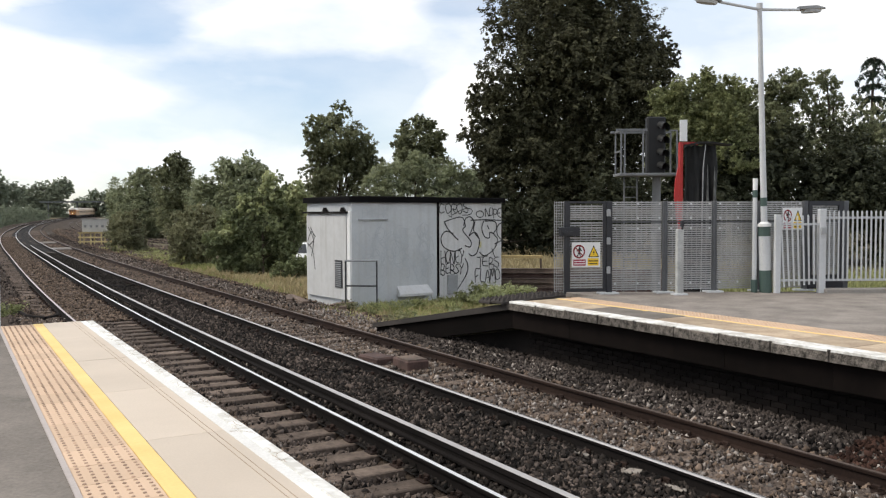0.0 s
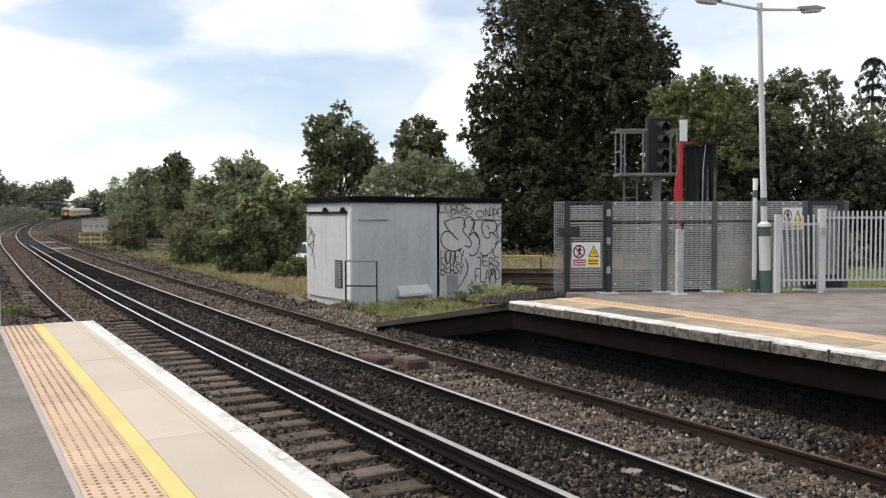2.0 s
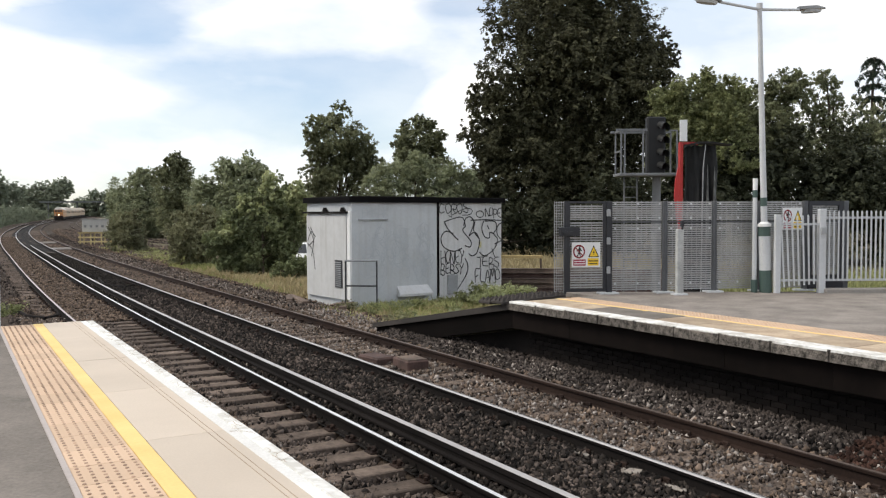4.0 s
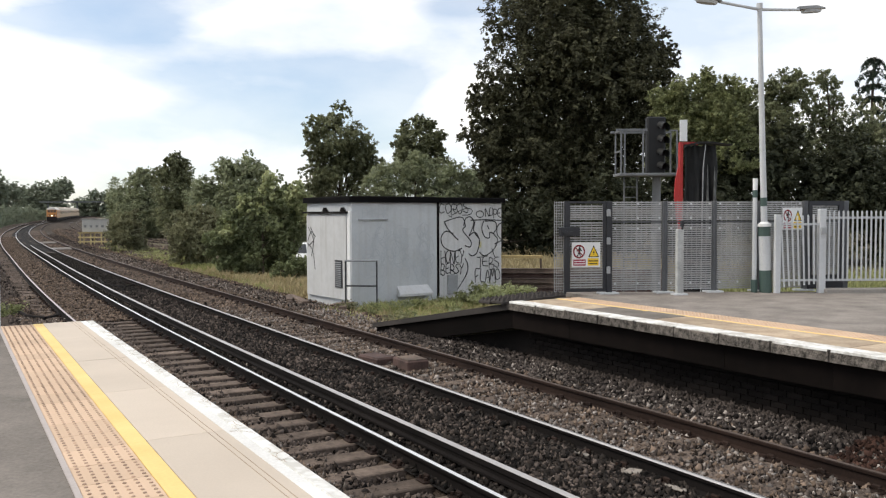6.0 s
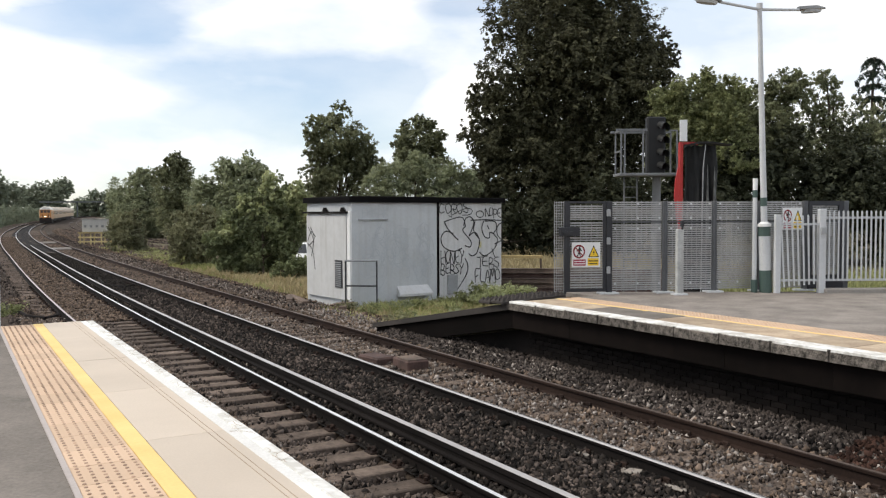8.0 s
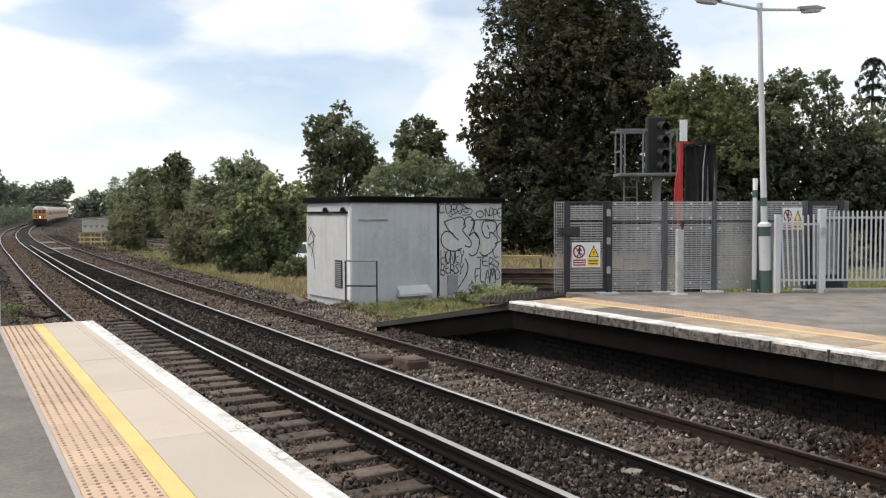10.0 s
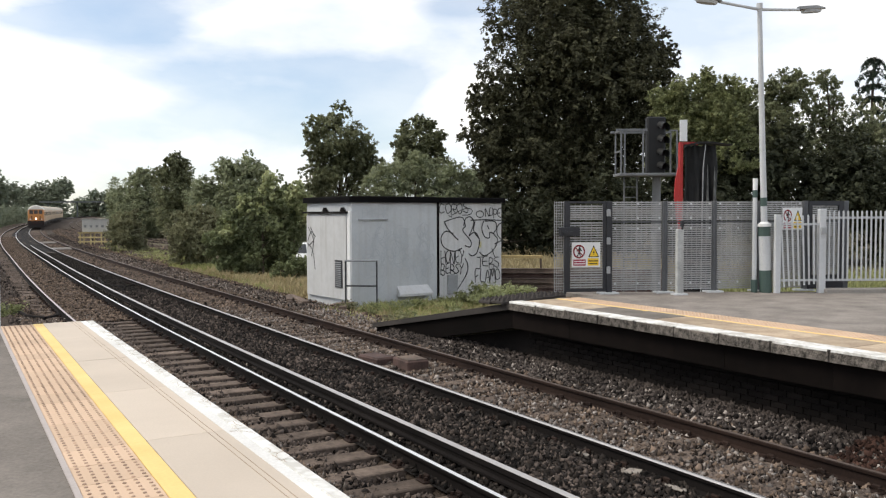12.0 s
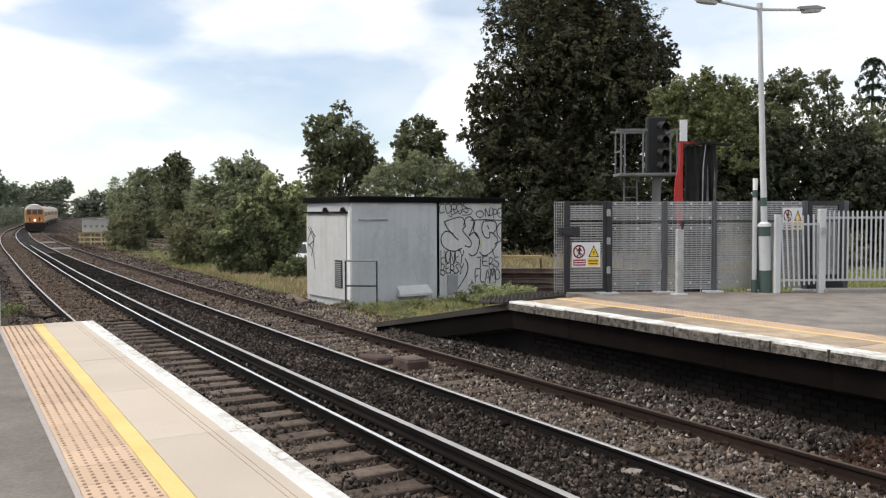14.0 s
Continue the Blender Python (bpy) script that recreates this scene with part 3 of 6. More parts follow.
    ico = np.array([(1, 0, 0), (0, 1, 0), (-1, 0, 0), (0, -1, 0), (0, 0, 1), (0, 0, -1)]) * 1.15
    tri = np.array([(0, 1, 4), (1, 2, 4), (2, 3, 4), (3, 0, 4), (1, 0, 5), (2, 1, 5), (3, 2, 5), (0, 3, 5)])
    centre = place(rng, count)
    n = len(centre)
    r = rng.uniform(*size, n)[:, None, None] * rng.uniform(0.42, 1.6, (n, 1, 3))
    v = (ico[None] * rng.uniform(0.7, 1.2, (n, 6, 1)) + rng.uniform(-0.34, 0.34, (n, 6, 3))) * r
    a, b = rng.uniform(0, 6.28, n), rng.uniform(-0.6, 0.6, n)
    ca, sa, cb, sb = np.cos(a), np.sin(a), np.cos(b), np.sin(b)
    rx = np.zeros((n, 3, 3))
    rx[:, 0, 0], rx[:, 0, 1], rx[:, 0, 2] = ca, -sa * cb, sa * sb
    rx[:, 1, 0], rx[:, 1, 1], rx[:, 1, 2] = sa, ca * cb, -ca * sb
    rx[:, 2, 1], rx[:, 2, 2] = sb, cb
    v = np.einsum("nij,nkj->nki", rx, v) + centre[:, None, :]
    faces = (tri[None] + (np.arange(n) * 6)[:, None, None]).reshape(-1, 3)
    return tagged(part(name, fast_mesh(name, v.reshape(-1, 3), faces, material), material), label, "ballast", kind="stuff")


def strip_places(bands, y0, y1, power, rng, count):
    """Random places on the bed: bands of (side from, side to, z), denser towards y0."""
    widths = np.array([b - a for a, b, _ in bands])
    which = rng.choice(len(bands), count, p=widths / widths.sum())
    y = y0 + (y1 - y0) * rng.uniform(0, 1, count) ** power
    lo, hi, z = (np.array([bands[i][k] for i in which]) for k in range(3))
    side = lo + (hi - lo) * rng.uniform(0, 1, count)
    q = y / 100
    k = np.clip((y - 16.0) / 46.0, 0, 1)
    side = side + 0.42 * k * k * (3 - 2 * k) * np.clip((-side - 0.75) / 1.25, 0, 1)
    x = sum(c * q ** i for i, c in enumerate(LINE)) + side
    return np.stack([x, y, z + rng.uniform(-0.02, 0.02, count)], 1)


# ---- track ----
RAIL = [(-0.070, -0.159), (0.070, -0.159), (0.070, -0.148), (0.016, -0.130), (0.010, -0.050), (0.034, -0.036), (0.036, -0.008), (0.026, 0.0),
        (-0.026, 0.0), (-0.036, -0.008), (-0.034, -0.036), (-0.010, -0.050), (-0.016, -0.130), (-0.070, -0.148)]
RAIL_KINDS = [0, 0, 0, 0, 0, 0, 0, 1, 0, 0, 0, 0, 0, 0]
RAIL_WIDE = [1 if 6 <= i <= 8 else 0 for i in range(14)]
THIRD = [(-0.062, -0.10), (0.062, -0.10), (0.062, -0.075), (0.024, -0.06), (0.024, -0.02), (0.038, -0.01), (0.038, 0.045), (0.033, 0.052),
         (-0.033, 0.052), (-0.038, 0.045), (-0.038, -0.01), (-0.024, -0.02), (-0.024, -0.06), (-0.062, -0.075)]


def build_track(side, label, head, conductor):
    track = thing("railway_track", Matrix(), label, "track", "running tracks", "structure")
    for s, kind in ((-GAUGE / 2, head[0]), (GAUGE / 2, head[1])):
        part("rail", Shape().sweep(RAIL, stations(-12, 490, side + s), kinds=RAIL_WIDE if kind == "rail_grey" else RAIL_KINDS), ("rail_side" if kind == "rail_dull" else "black_iron", kind), track, "steel running rail, rusty sides and worn bright top")
    if conductor is not None:
        part("conductor_rail", Shape().sweep(THIRD, stations(-12, 73, side + conductor), kinds=RAIL_WIDE), ("black_iron", "conductor"), track,
             "raised conductor rail with pale worn top")
        pot = Shape().tube((0, 0, -0.17), (0, 0, -0.10), 0.075, 0.05, 10).box((-0.08, -0.06, -0.17), (0.08, 0.06, -0.15))
        me = pot.mesh("insulator", "ceramic")
        for i in range(14):
            x, y, z, h = station(-2 + i * 2.7, side + conductor)
            part("insulator", me, "ceramic", track, m=pose(x, y, 0, 0, 0, -math.degrees(h)))
    if conductor is None:
        # thin dark line on the rail head, right of its middle
        part("grease_line", Shape().sweep([(0.006, 0.0005), (0.017, 0.0005), (0.017, 0.0015), (0.006, 0.0015)], stations(-12, 120, side - GAUGE / 2)), "black_iron", track, "thin dark line along the rail head")
    rng = random.Random(int(side * 10) + 5)
    meshes = []
    for i in range(4):
        w, l = 0.125 + 0.008 * i, 1.28 + 0.02 * i
        meshes.append(Shape().box((-l, -w, -0.28), (l, w, -0.150 - 0.004 * i), bevel=0.012).mesh("sleeper", "sleeper"))
    chair = Shape().box((-0.17, -0.09, -0.155), (0.17, 0.09, -0.137), bevel=0.01)
    chair.box((0.07, -0.045, -0.14), (0.105, 0.045, -0.09), bevel=0.01).box((-0.105, -0.045, -0.14), (-0.07, 0.045, -0.09), bevel=0.01)
    for sx in (-0.125, 0.125):
        chair.tube((sx, -0.05, -0.14), (sx, -0.05, -0.105), 0.022, 0.018, 8).tube((sx, 0.055, -0.14), (sx, 0.055, -0.105), 0.022, 0.018, 8)
    chair_me = chair.mesh("rail_chair", "rail_side")
    y = -12.0
    while y < 150:
        x, yy, z, h = station(y, side)
        turn = -math.degrees(h) + rng.uniform(-0.8, 0.8)
        part("sleeper", rng.choice(meshes), "sleeper", track, m=pose(x + rng.uniform(-0.03, 0.03), yy, 0, 0, rng.uniform(-0.4, 0.4), turn))
        if y < 34:
            for s in (-GAUGE / 2, GAUGE / 2):
                cx, cy, cz, ch = station(y, side + s)
                part("rail_chair", chair_me, "rail_side", track, m=pose(cx, cy, 0, 0, 0, -math.degrees(h)))
        y += 0.58 + rng.uniform(-0.02, 0.02) + (0.04 if y > 40 else 0)
    return track


def siding_place(y, side=0.0):
    """The rusty siding: wide of the line behind the hut, closing on it round the curve."""
    marks = ((40.0, 13.6), (60.0, 11.6), (82.0, 9.6), (140.0, 7.2), (220.0, 5.6), (340.0, 4.6))
    i = max(k for k in range(len(marks) - 1) if marks[k][0] <= y or k == 0)
    (a, u), (b, w) = marks[i], marks[i + 1]
    return station(y, u + (w - u) * (y - a) / (b - a) + side, -0.13)


def build_siding():
    t = thing("siding_track", Matrix(), "rusty overgrown siding beside the main line", "track", kind="structure")
    ys = [46 + 3.0 * i for i in range(98)]
    for s in (-GAUGE / 2, GAUGE / 2):
        part("rail", Shape().sweep(RAIL, [siding_place(y, s) for y in ys], kinds=RAIL_KINDS), ("rail_side", "rail_dull"), t, "rusty siding rail")
    wood = Shape().box((-1.25, -0.125, -0.26), (1.25, 0.125, -0.15), bevel=0.012).mesh("sleeper", "sleeper")
    y = 46.0
    while y < 130:
        x, yy, z, h = siding_place(y)
        part("sleeper", wood, "sleeper", t, m=pose(x, yy, z, 0, 0, -math.degrees(h)))
        y += 0.66


# ---- platforms ----
TOP1, TOP2 = 0.917, 0.945


def build_near_platform():
    p = thing("platform_near", Matrix(), "station platform with tactile strip and white edge", "platform", kind="structure")
    y0, y1 = -12.0, 13.15
    lean, skew = 0.012, 0.0185                     # the edge follows the line; the tactile strip closes on it

    def slant(k):
        return Matrix(((1, k, 0, 0), (0, 1, 0, 0), (0, 0, 1, 0), (0, 0, 0, 1)))
    sh, st = slant(lean), slant(skew)
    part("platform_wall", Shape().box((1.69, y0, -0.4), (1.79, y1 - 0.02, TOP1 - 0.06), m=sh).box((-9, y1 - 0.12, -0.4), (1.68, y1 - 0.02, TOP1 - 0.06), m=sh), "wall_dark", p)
    part("deck", Shape().box((-9, y0, TOP1 - 0.3), (0.60, y1 - 0.13, TOP1 - 0.012), m=st), "asphalt", p, "grey asphalt deck")
    part("fill", Shape().box((0.601, y0, TOP1 - 0.3), (1.36, y1 - 0.13, TOP1 - 0.053), m=st), "concrete", p)
    part("edging", Shape().box((0.572, y0, TOP1 - 0.05), (0.606, y1, TOP1 - 0.001), m=st), "edging", p, "narrow concrete edging strip")
    rng = random.Random(4)
    # tactile slabs, yellow strip, beige slabs, white coping
    tac = Shape().box((0.609, 0.002, -0.05), (1.008, 0.398, 0), bevel=0.003).mesh("tactile_slab", "tactile")
    yel = Shape().box((1.012, 0.001, -0.05), (1.134, 1.799, 0.001), bevel=0.003).mesh("yellow_slab", "yellow_paint")
    cope = Shape().box((1.793, 0.002, -0.09), (1.884, 0.898, 0.002), bevel=0.008).mesh("coping_stone", "scuffed_white")
    line = Shape().box((1.709, 0.002, -0.05), (1.789, 1.798, 0.001), bevel=0.003).mesh("white_slab", "white_paint")
    y = y1 - 0.4
    while y > -11.6:
        part("tactile_slab", tac, "tactile", p, m=pose(skew * y, y, TOP1 + rng.uniform(-0.001, 0.001), 0, 0, -math.degrees(skew)))
        y -= 0.4
    y = y1 - 1.8
    while y > -11.0:
        dz = rng.uniform(-0.001, 0.001)
        ring = [(1.138 + skew * (y + 0.003), y + 0.003), (1.706 + lean * (y + 0.003), y + 0.003), (1.706 + lean * (y + 1.797), y + 1.797), (1.138 + skew * (y + 1.797), y + 1.797)]
        slab = Shape().add([(a, b, z) for z in (-0.05, dz) for a, b in ring], [(3, 2, 1, 0), (4, 5, 6, 7), (0, 1, 5, 4), (1, 2, 6, 5), (2, 3, 7, 6), (3, 0, 4, 7)])
        part("paving_slab", slab, "slab", p, m=pose(0, 0, TOP1))
        part("white_slab", line, "white_paint", p, m=pose(lean * y, y, TOP1 + dz, 0, 0, -math.degrees(lean)))
        part("yellow_slab", yel, "yellow_paint", p, m=pose(skew * y, y, TOP1 + dz, 0, 0, -math.degrees(skew)))
        for dy in (0.0, 0.9):
            part("coping_stone", cope, "worn_white", p, m=pose(lean * (y + dy) + rng.uniform(-0.003, 0.003), y + dy, TOP1, 0, 0, -math.degrees(lean)))
        y -= 1.8
    groove = Shape()
    for x in (1.588, 1.628):
        groove.box((x, y0, TOP1 + 0.0005), (x + 0.003, y1 - 0.01, TOP1 + 0.0025), m=sh)
    part("groove", groove, "slab_old", p, "thin dark joint lines along the edge paving")
    # the coping's cracked paint
    crack = Shape()
    for i in range(60):
        y = 3.0 + 10.0 * rng.random()
        x, a = 1.80 + 0.07 * rng.random(), rng.uniform(-0.6, 0.6)
        for k in range(rng.choice((2, 3, 4))):
            l = rng.uniform(0.03, 0.09)
            crack.box((0, 0, 0.0022), (0.003, l, 0.0030), m=pose(x + lean * y, y, TOP1, 0, 0, math.degrees(a)))
            x, y, a = x - math.sin(a) * l, y + math.cos(a) * l, a + rng.uniform(-1.2, 1.2)
            x = min(1.872, max(1.798, x))
    part("paint_crack", crack, "slab_old", p, "fine cracks in the white edge paint")
    # raised studs in six staggered rows, their shadow dashes put into a darker colour
    studs = Shape()
    for r in range(6):
        x = 0.642 + r * 0.0667
        yy = y1 - 0.05 - (0.033 if r % 2 else 0)
        while yy > 2.5:
            c, n = [], 8
            for rad, z in ((0.0125, 0.0), (0.0095, 0.0055)):
                c += [(x + skew * yy + rad * math.cos(a * math.pi / 4), yy + rad * math.sin(a * math.pi / 4), TOP1 + z) for a in range(n)]
            studs.add(c, [(i, (i + 1) % n, n + (i + 1) % n, n + i) for i in range(n)] + [tuple(range(n, 2 * n))])
            yy -= 0.0667
    tagged(part("tactile_studs", studs, "blister", p), kind="stuff")
    return p


def build_far_platform():
    p = thing("platform_far", Matrix(), "opposite platform with worn white edge and sloping end", "platform", kind="structure")
    edge = 8.38                                   # face of the coping at y = 12
    lean = 0.004
    sh = Matrix(((1, lean, 0, edge - lean * 12), (0, 1, 0, 0), (0, 0, 1, 0), (0, 0, 0, 1)))
    y0, y1 = -14.0, 11.75
    part("soffit", Shape().box((0.42, y0, 0.44), (0.81, y1, 0.49), m=sh), "mortar", p)
    part("deck", Shape().add([sh @ Vector(q) for q in ((1.95, y0, TOP2 - 0.01), (30, y0, TOP2 - 0.01), (30, 9.3, TOP2 - 0.01), (7.4, 9.35, TOP2 - 0.01), (1.95, 12.75, TOP2 - 0.01))]
                              + [sh @ Vector(q) for q in ((1.95, y0, 0.2), (30, y0, 0.2), (30, 9.3, 0.2), (7.4, 9.35, 0.2), (1.95, 12.75, 0.2))],
                              [(0, 1, 2, 3, 4), (9, 8, 7, 6, 5), (0, 5, 6, 1), (1, 6, 7, 2), (2, 7, 8, 3), (3, 8, 9, 4), (4, 9, 5, 0)]), "asphalt_worn", p, "worn grey asphalt deck")
    part("fill", Shape().box((0.41, y0, 0.50), (1.94, y1 - 0.02, TOP2 - 0.06), m=sh), "concrete", p)
    # precast upper wall over a deep dark recess with brick behind, shade put into its colours
    rng = random.Random(9)
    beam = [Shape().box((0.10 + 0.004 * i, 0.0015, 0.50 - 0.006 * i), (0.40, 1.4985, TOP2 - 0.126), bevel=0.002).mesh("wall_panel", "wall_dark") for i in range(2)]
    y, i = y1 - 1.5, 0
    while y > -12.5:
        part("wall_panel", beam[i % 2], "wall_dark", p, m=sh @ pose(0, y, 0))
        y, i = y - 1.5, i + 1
    brick = Shape().box((0.40, 0.006, 0.004), (0.46, 0.219, 0.071), bevel=0.003).mesh("brick", "sooty_shaded_brick")
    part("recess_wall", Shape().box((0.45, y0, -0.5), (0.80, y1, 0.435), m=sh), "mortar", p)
    made, rest = 0, Shape()
    for c in range(8):
        y = y1 - 0.23 - (0.11 if c % 2 else 0)
        while y > -11.0:
            if made < 200 and y > 5.0:
                part("brick", brick, "wall_dark", p, m=sh @ pose(rng.uniform(-0.004, 0.004), y, -0.22 + c * 0.075))
                made += 1
            else:
                rest.box((0.40, y + 0.006, -0.216 + c * 0.075), (0.452, y + 0.219, -0.149 + c * 0.075), m=sh)
            y -= 0.225
    tagged(part("brickwork", rest, "sooty_shaded_brick", p), kind="stuff")
    # coping stones with a worn white nose, old slabs, yellow line, tactile row
    cope = [Shape().box((0.0, 0.006, -0.125), (0.30, 0.75 - 0.006, 0.0), bevel=0.008 + 0.003 * i).mesh("coping_stone", "stained_stone") for i in range(3)]
    cap = Shape().box((0.018, 0.003, 0.0), (0.29, 0.747, 0.006), bevel=0.002).box((0.006, 0.02, -0.022), (0.020, 0.72, 0.004)).mesh("white_edge", "worn_white")
    slab = Shape().box((0.306, 0.004, -0.06), (1.02, 0.746, 0.0), bevel=0.004).mesh("paving_slab", "slab_old")
    # slabs from y 8.4 to 10.2 take this darker grey colour
    dark_slab = Shape().box((0.306, 0.004, -0.06), (1.02, 0.746, 0.0), bevel=0.004).mesh("paving_slab", "asphalt")
    yel = Shape().box((1.024, 0.002, -0.06), (1.085, 0.748, 0.001), bevel=0.003).mesh("yellow_slab", "yellow_paint")
    tac = Shape().box((1.089, 0.003, -0.06), (1.53, 0.397, 0.0), bevel=0.004)
    for i in range(6):
        for j in range(6):
            x, y = 1.14 + i * 0.068, 0.035 + j * 0.066
            tac.box((x - 0.011, y - 0.011, 0.0), (x + 0.011, y + 0.011, 0.005))
    tac = tac.mesh("tactile_slab", "tactile")
    strip = Shape().box((1.534, 0.003, -0.06), (1.945, 0.747, -0.003), bevel=0.003).mesh("asphalt_strip", "asphalt_worn")
    y = y1 - 0.75
    while y > -11.0:
        part("coping_stone", rng.choice(cope), "worn_white", p, m=sh @ pose(rng.uniform(-0.012, 0.008), y, TOP2 + rng.uniform(-0.006, 0.004)))
        part("white_edge", cap, "worn_white", p, m=sh @ pose(-0.004, y, TOP2 + 0.005))
        part("paving_slab", dark_slab if 8.4 < y < 10.2 else slab, "slab_old", p, m=sh @ pose(0, y, TOP2 + rng.uniform(-0.003, 0.003)))
        part("yellow_slab", yel, "yellow_paint", p, m=sh @ pose(0, y, TOP2))
        part("asphalt_strip", strip, "asphalt", p, m=sh @ pose(0, y, TOP2))
        y -= 0.75
    y = y1 - 0.4
    while y > -11.0:
        part("tactile_slab", tac, "tactile", p, m=sh @ pose(0, y, TOP2))
        y -= 0.4
    # sloping end wall and ramp behind it
    ye, zl = 16.9, -0.01
    six = [(0, 1, 2, 3), (7, 6, 5, 4), (0, 4, 5, 1), (1, 5, 6, 2), (2, 6, 7, 3), (3, 7, 4, 0)]
    prof = [(0.1, y1 + 0.004, TOP2 - 0.135), (0.1, ye, zl - 0.05), (0.1, ye, zl - 0.46), (0.1, y1 + 0.004, 0.50)]
    # ramp walls share the near-black colours that hold soot and shade
    part("ramp_panel", Shape().add([sh @ Vector(q) for q in prof] + [sh @ Vector((q[0] + 0.22, q[1], q[2])) for q in prof], six), "wall_dark", p, "sloping ramp panel, soot and shade in its dark colour")
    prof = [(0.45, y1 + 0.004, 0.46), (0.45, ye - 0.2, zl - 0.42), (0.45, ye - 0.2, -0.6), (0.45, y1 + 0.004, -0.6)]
    part("ramp_wall", Shape().add([sh @ Vector(q) for q in prof] + [sh @ Vector((q[0] + 0.3, q[1], q[2])) for q in prof], six), "mortar", p, "wall under the ramp, soot and shade in its dark colour")
    cop = [(0.04, y1 + 0.004, TOP2 - 0.02), (0.04, ye + 0.1, zl + 0.02), (0.04, ye + 0.1, zl - 0.08), (0.04, y1 + 0.004, TOP2 - 0.13)]
    part("ramp_coping", Shape().add([sh @ Vector(q) for q in cop] + [sh @ Vector((q[0] + 0.34, q[1], q[2])) for q in cop],
                                    [(0, 1, 2, 3), (7, 6, 5, 4), (0, 4, 5, 1), (1, 5, 6, 2), (2, 6, 7, 3), (3, 7, 4, 0)]), "guard", p, "dark weathered ramp coping")
    slope = [(0.50, y1 + 0.02, TOP2 - 0.04), (2.6, y1 + 1.0, TOP2 - 0.08), (2.6, ye, zl - 0.1), (0.50, ye, zl - 0.06)]
    part("ramp_fill", Shape().add([sh @ Vector(q) for q in slope] + [sh @ Vector((q[0], q[1], -0.5)) for q in slope],
                                  [(3, 2, 1, 0), (0, 1, 5, 4), (1, 2, 6, 5), (2, 3, 7, 6), (3, 0, 4, 7)]), "earth", p, "grassy ramp")
    return p


def build_guards():
    """Toothed anti-trespass boards at the head of the ramp."""
    g = thing("trespass_guard", pose(8.32, 11.82, TOP2 - 0.03, 0, 0, 0), "dark toothed rubber anti-trespass boards on the platform end", "guard")
    for i in range(5):
        for j in range(2):
            s = Shape().box((0, 0, 0), (0.33, 0.36, 0.045), bevel=0.01)
            for a in range(3):
                for b in range(3):
                    x, y = 0.02 + a * 0.105, 0.03 + b * 0.11
                    s.add([(x, y, 0.045), (x + 0.09, y, 0.045), (x + 0.09, y + 0.09, 0.045), (x, y + 0.09, 0.045), (x + 0.045, y + 0.045, 0.11)],
                          [(0, 1, 4), (1, 2, 4), (2, 3, 4), (3, 0, 4)])
            part("board", s, "guard", g, m=pose(0.02 + i * 0.345, 0.04 + j * 0.38 + i * 0.10, -0.02 - 0.03 * j))


build_ground()
build_berm()
NEAR, FAR = -SPACING, 0.0
build_track(NEAR, "near electrified track on timber sleepers", ("rail_mid", "rail_head"), GAUGE / 2 + 0.43)
build_track(FAR, "far track with rusty rails on timber sleepers", ("rail_grey", "rail_dull"), None)
build_siding()
build_near_platform()
build_far_platform()
build_guards()
BERM = [(0.85, 1.0, -0.165), (1.0, 1.15, -0.14), (1.15, 1.3, -0.10), (1.3, 1.45, -0.065), (1.45, 1.62, -0.03), (1.62, 1.9, -0.015)]
bands_clear = [(-5.2, -3.6, -0.178), (-3.6, -3.28, -0.185), (-3.28, -2.85, -0.225), (-0.68, 0.7, -0.188)]
stone_field("ballast_stones", "loose brown-grey ballast stones", 60000, partial(strip_places, bands_clear, 3.2, 24, 1.5), "ballast", 1, (0.015, 0.036))
stone_field("heaped_stones", "ballast stones heaped against the platform wall", 24000, partial(strip_places, BERM, 4.2, 16.2, 1.1), "ballast_sooty_shaded", 14, (0.016, 0.036))
stone_field("pale_stones", "paler clean-broken stones scattered in the ballast", 6000, partial(strip_places, [(-5.2, -3.5, -0.168), (-0.68, 0.7, -0.168)], 3.2, 24, 1.5), "ballast_pale", 6, (0.016, 0.032))
stone_field("pale_heaped_stones", "paler stones in the ballast heap by the wall", 2600, partial(strip_places, BERM[:-1], 4.6, 14, 1.1), "ballast_pale", 16, (0.016, 0.032))
stone_field("grey_stones", "greyer stones scattered over the oily strip", 12000, partial(strip_places, [(-2.3, -0.9, -0.142)], 3.2, 30, 1.6), "ballast", 7, (0.016, 0.034))
# darker stones laid where the wall's shade and soot fall
stone_field("sooty_stones", "stones at the foot of the platform wall, soot and shade in their dark colour", 5000, partial(strip_places, [(a, b, z + 0.02) for a, b, z in BERM], 3.2, 5.4, 1.0), "ballast_rust", 8)
stone_field("rear_ballast_stones", "loose ballast stones beside the near platform", 5000, partial(strip_places, [(-5.2, -2.85, -0.19), (-2.75, 1.9, -0.17)], -11, 3.3, 1.0), "ballast", 5, (0.03, 0.05))
stone_field("oily_stones", "oil-blackened ballast stones between the tracks", 36000, partial(strip_places, [(-2.75, -0.72, -0.152)], 3.2, 62, 2.0), "ballast_dark", 2)
stone_field("far_ballast_stones", "coarse ballast stones farther along the line", 22000, partial(strip_places, [(-5.4, -2.85, -0.195), (-0.68, 2.6, -0.178)], 22, 120, 1.5), "ballast", 3, (0.026, 0.05))
stone_field("shoulder_stones", "pale brown stones on the ballast shoulder", 9000, partial(strip_places, [(0.9, 2.6, -0.2)], 17, 60, 1.3), "ballast_pale", 9, (0.018, 0.036))
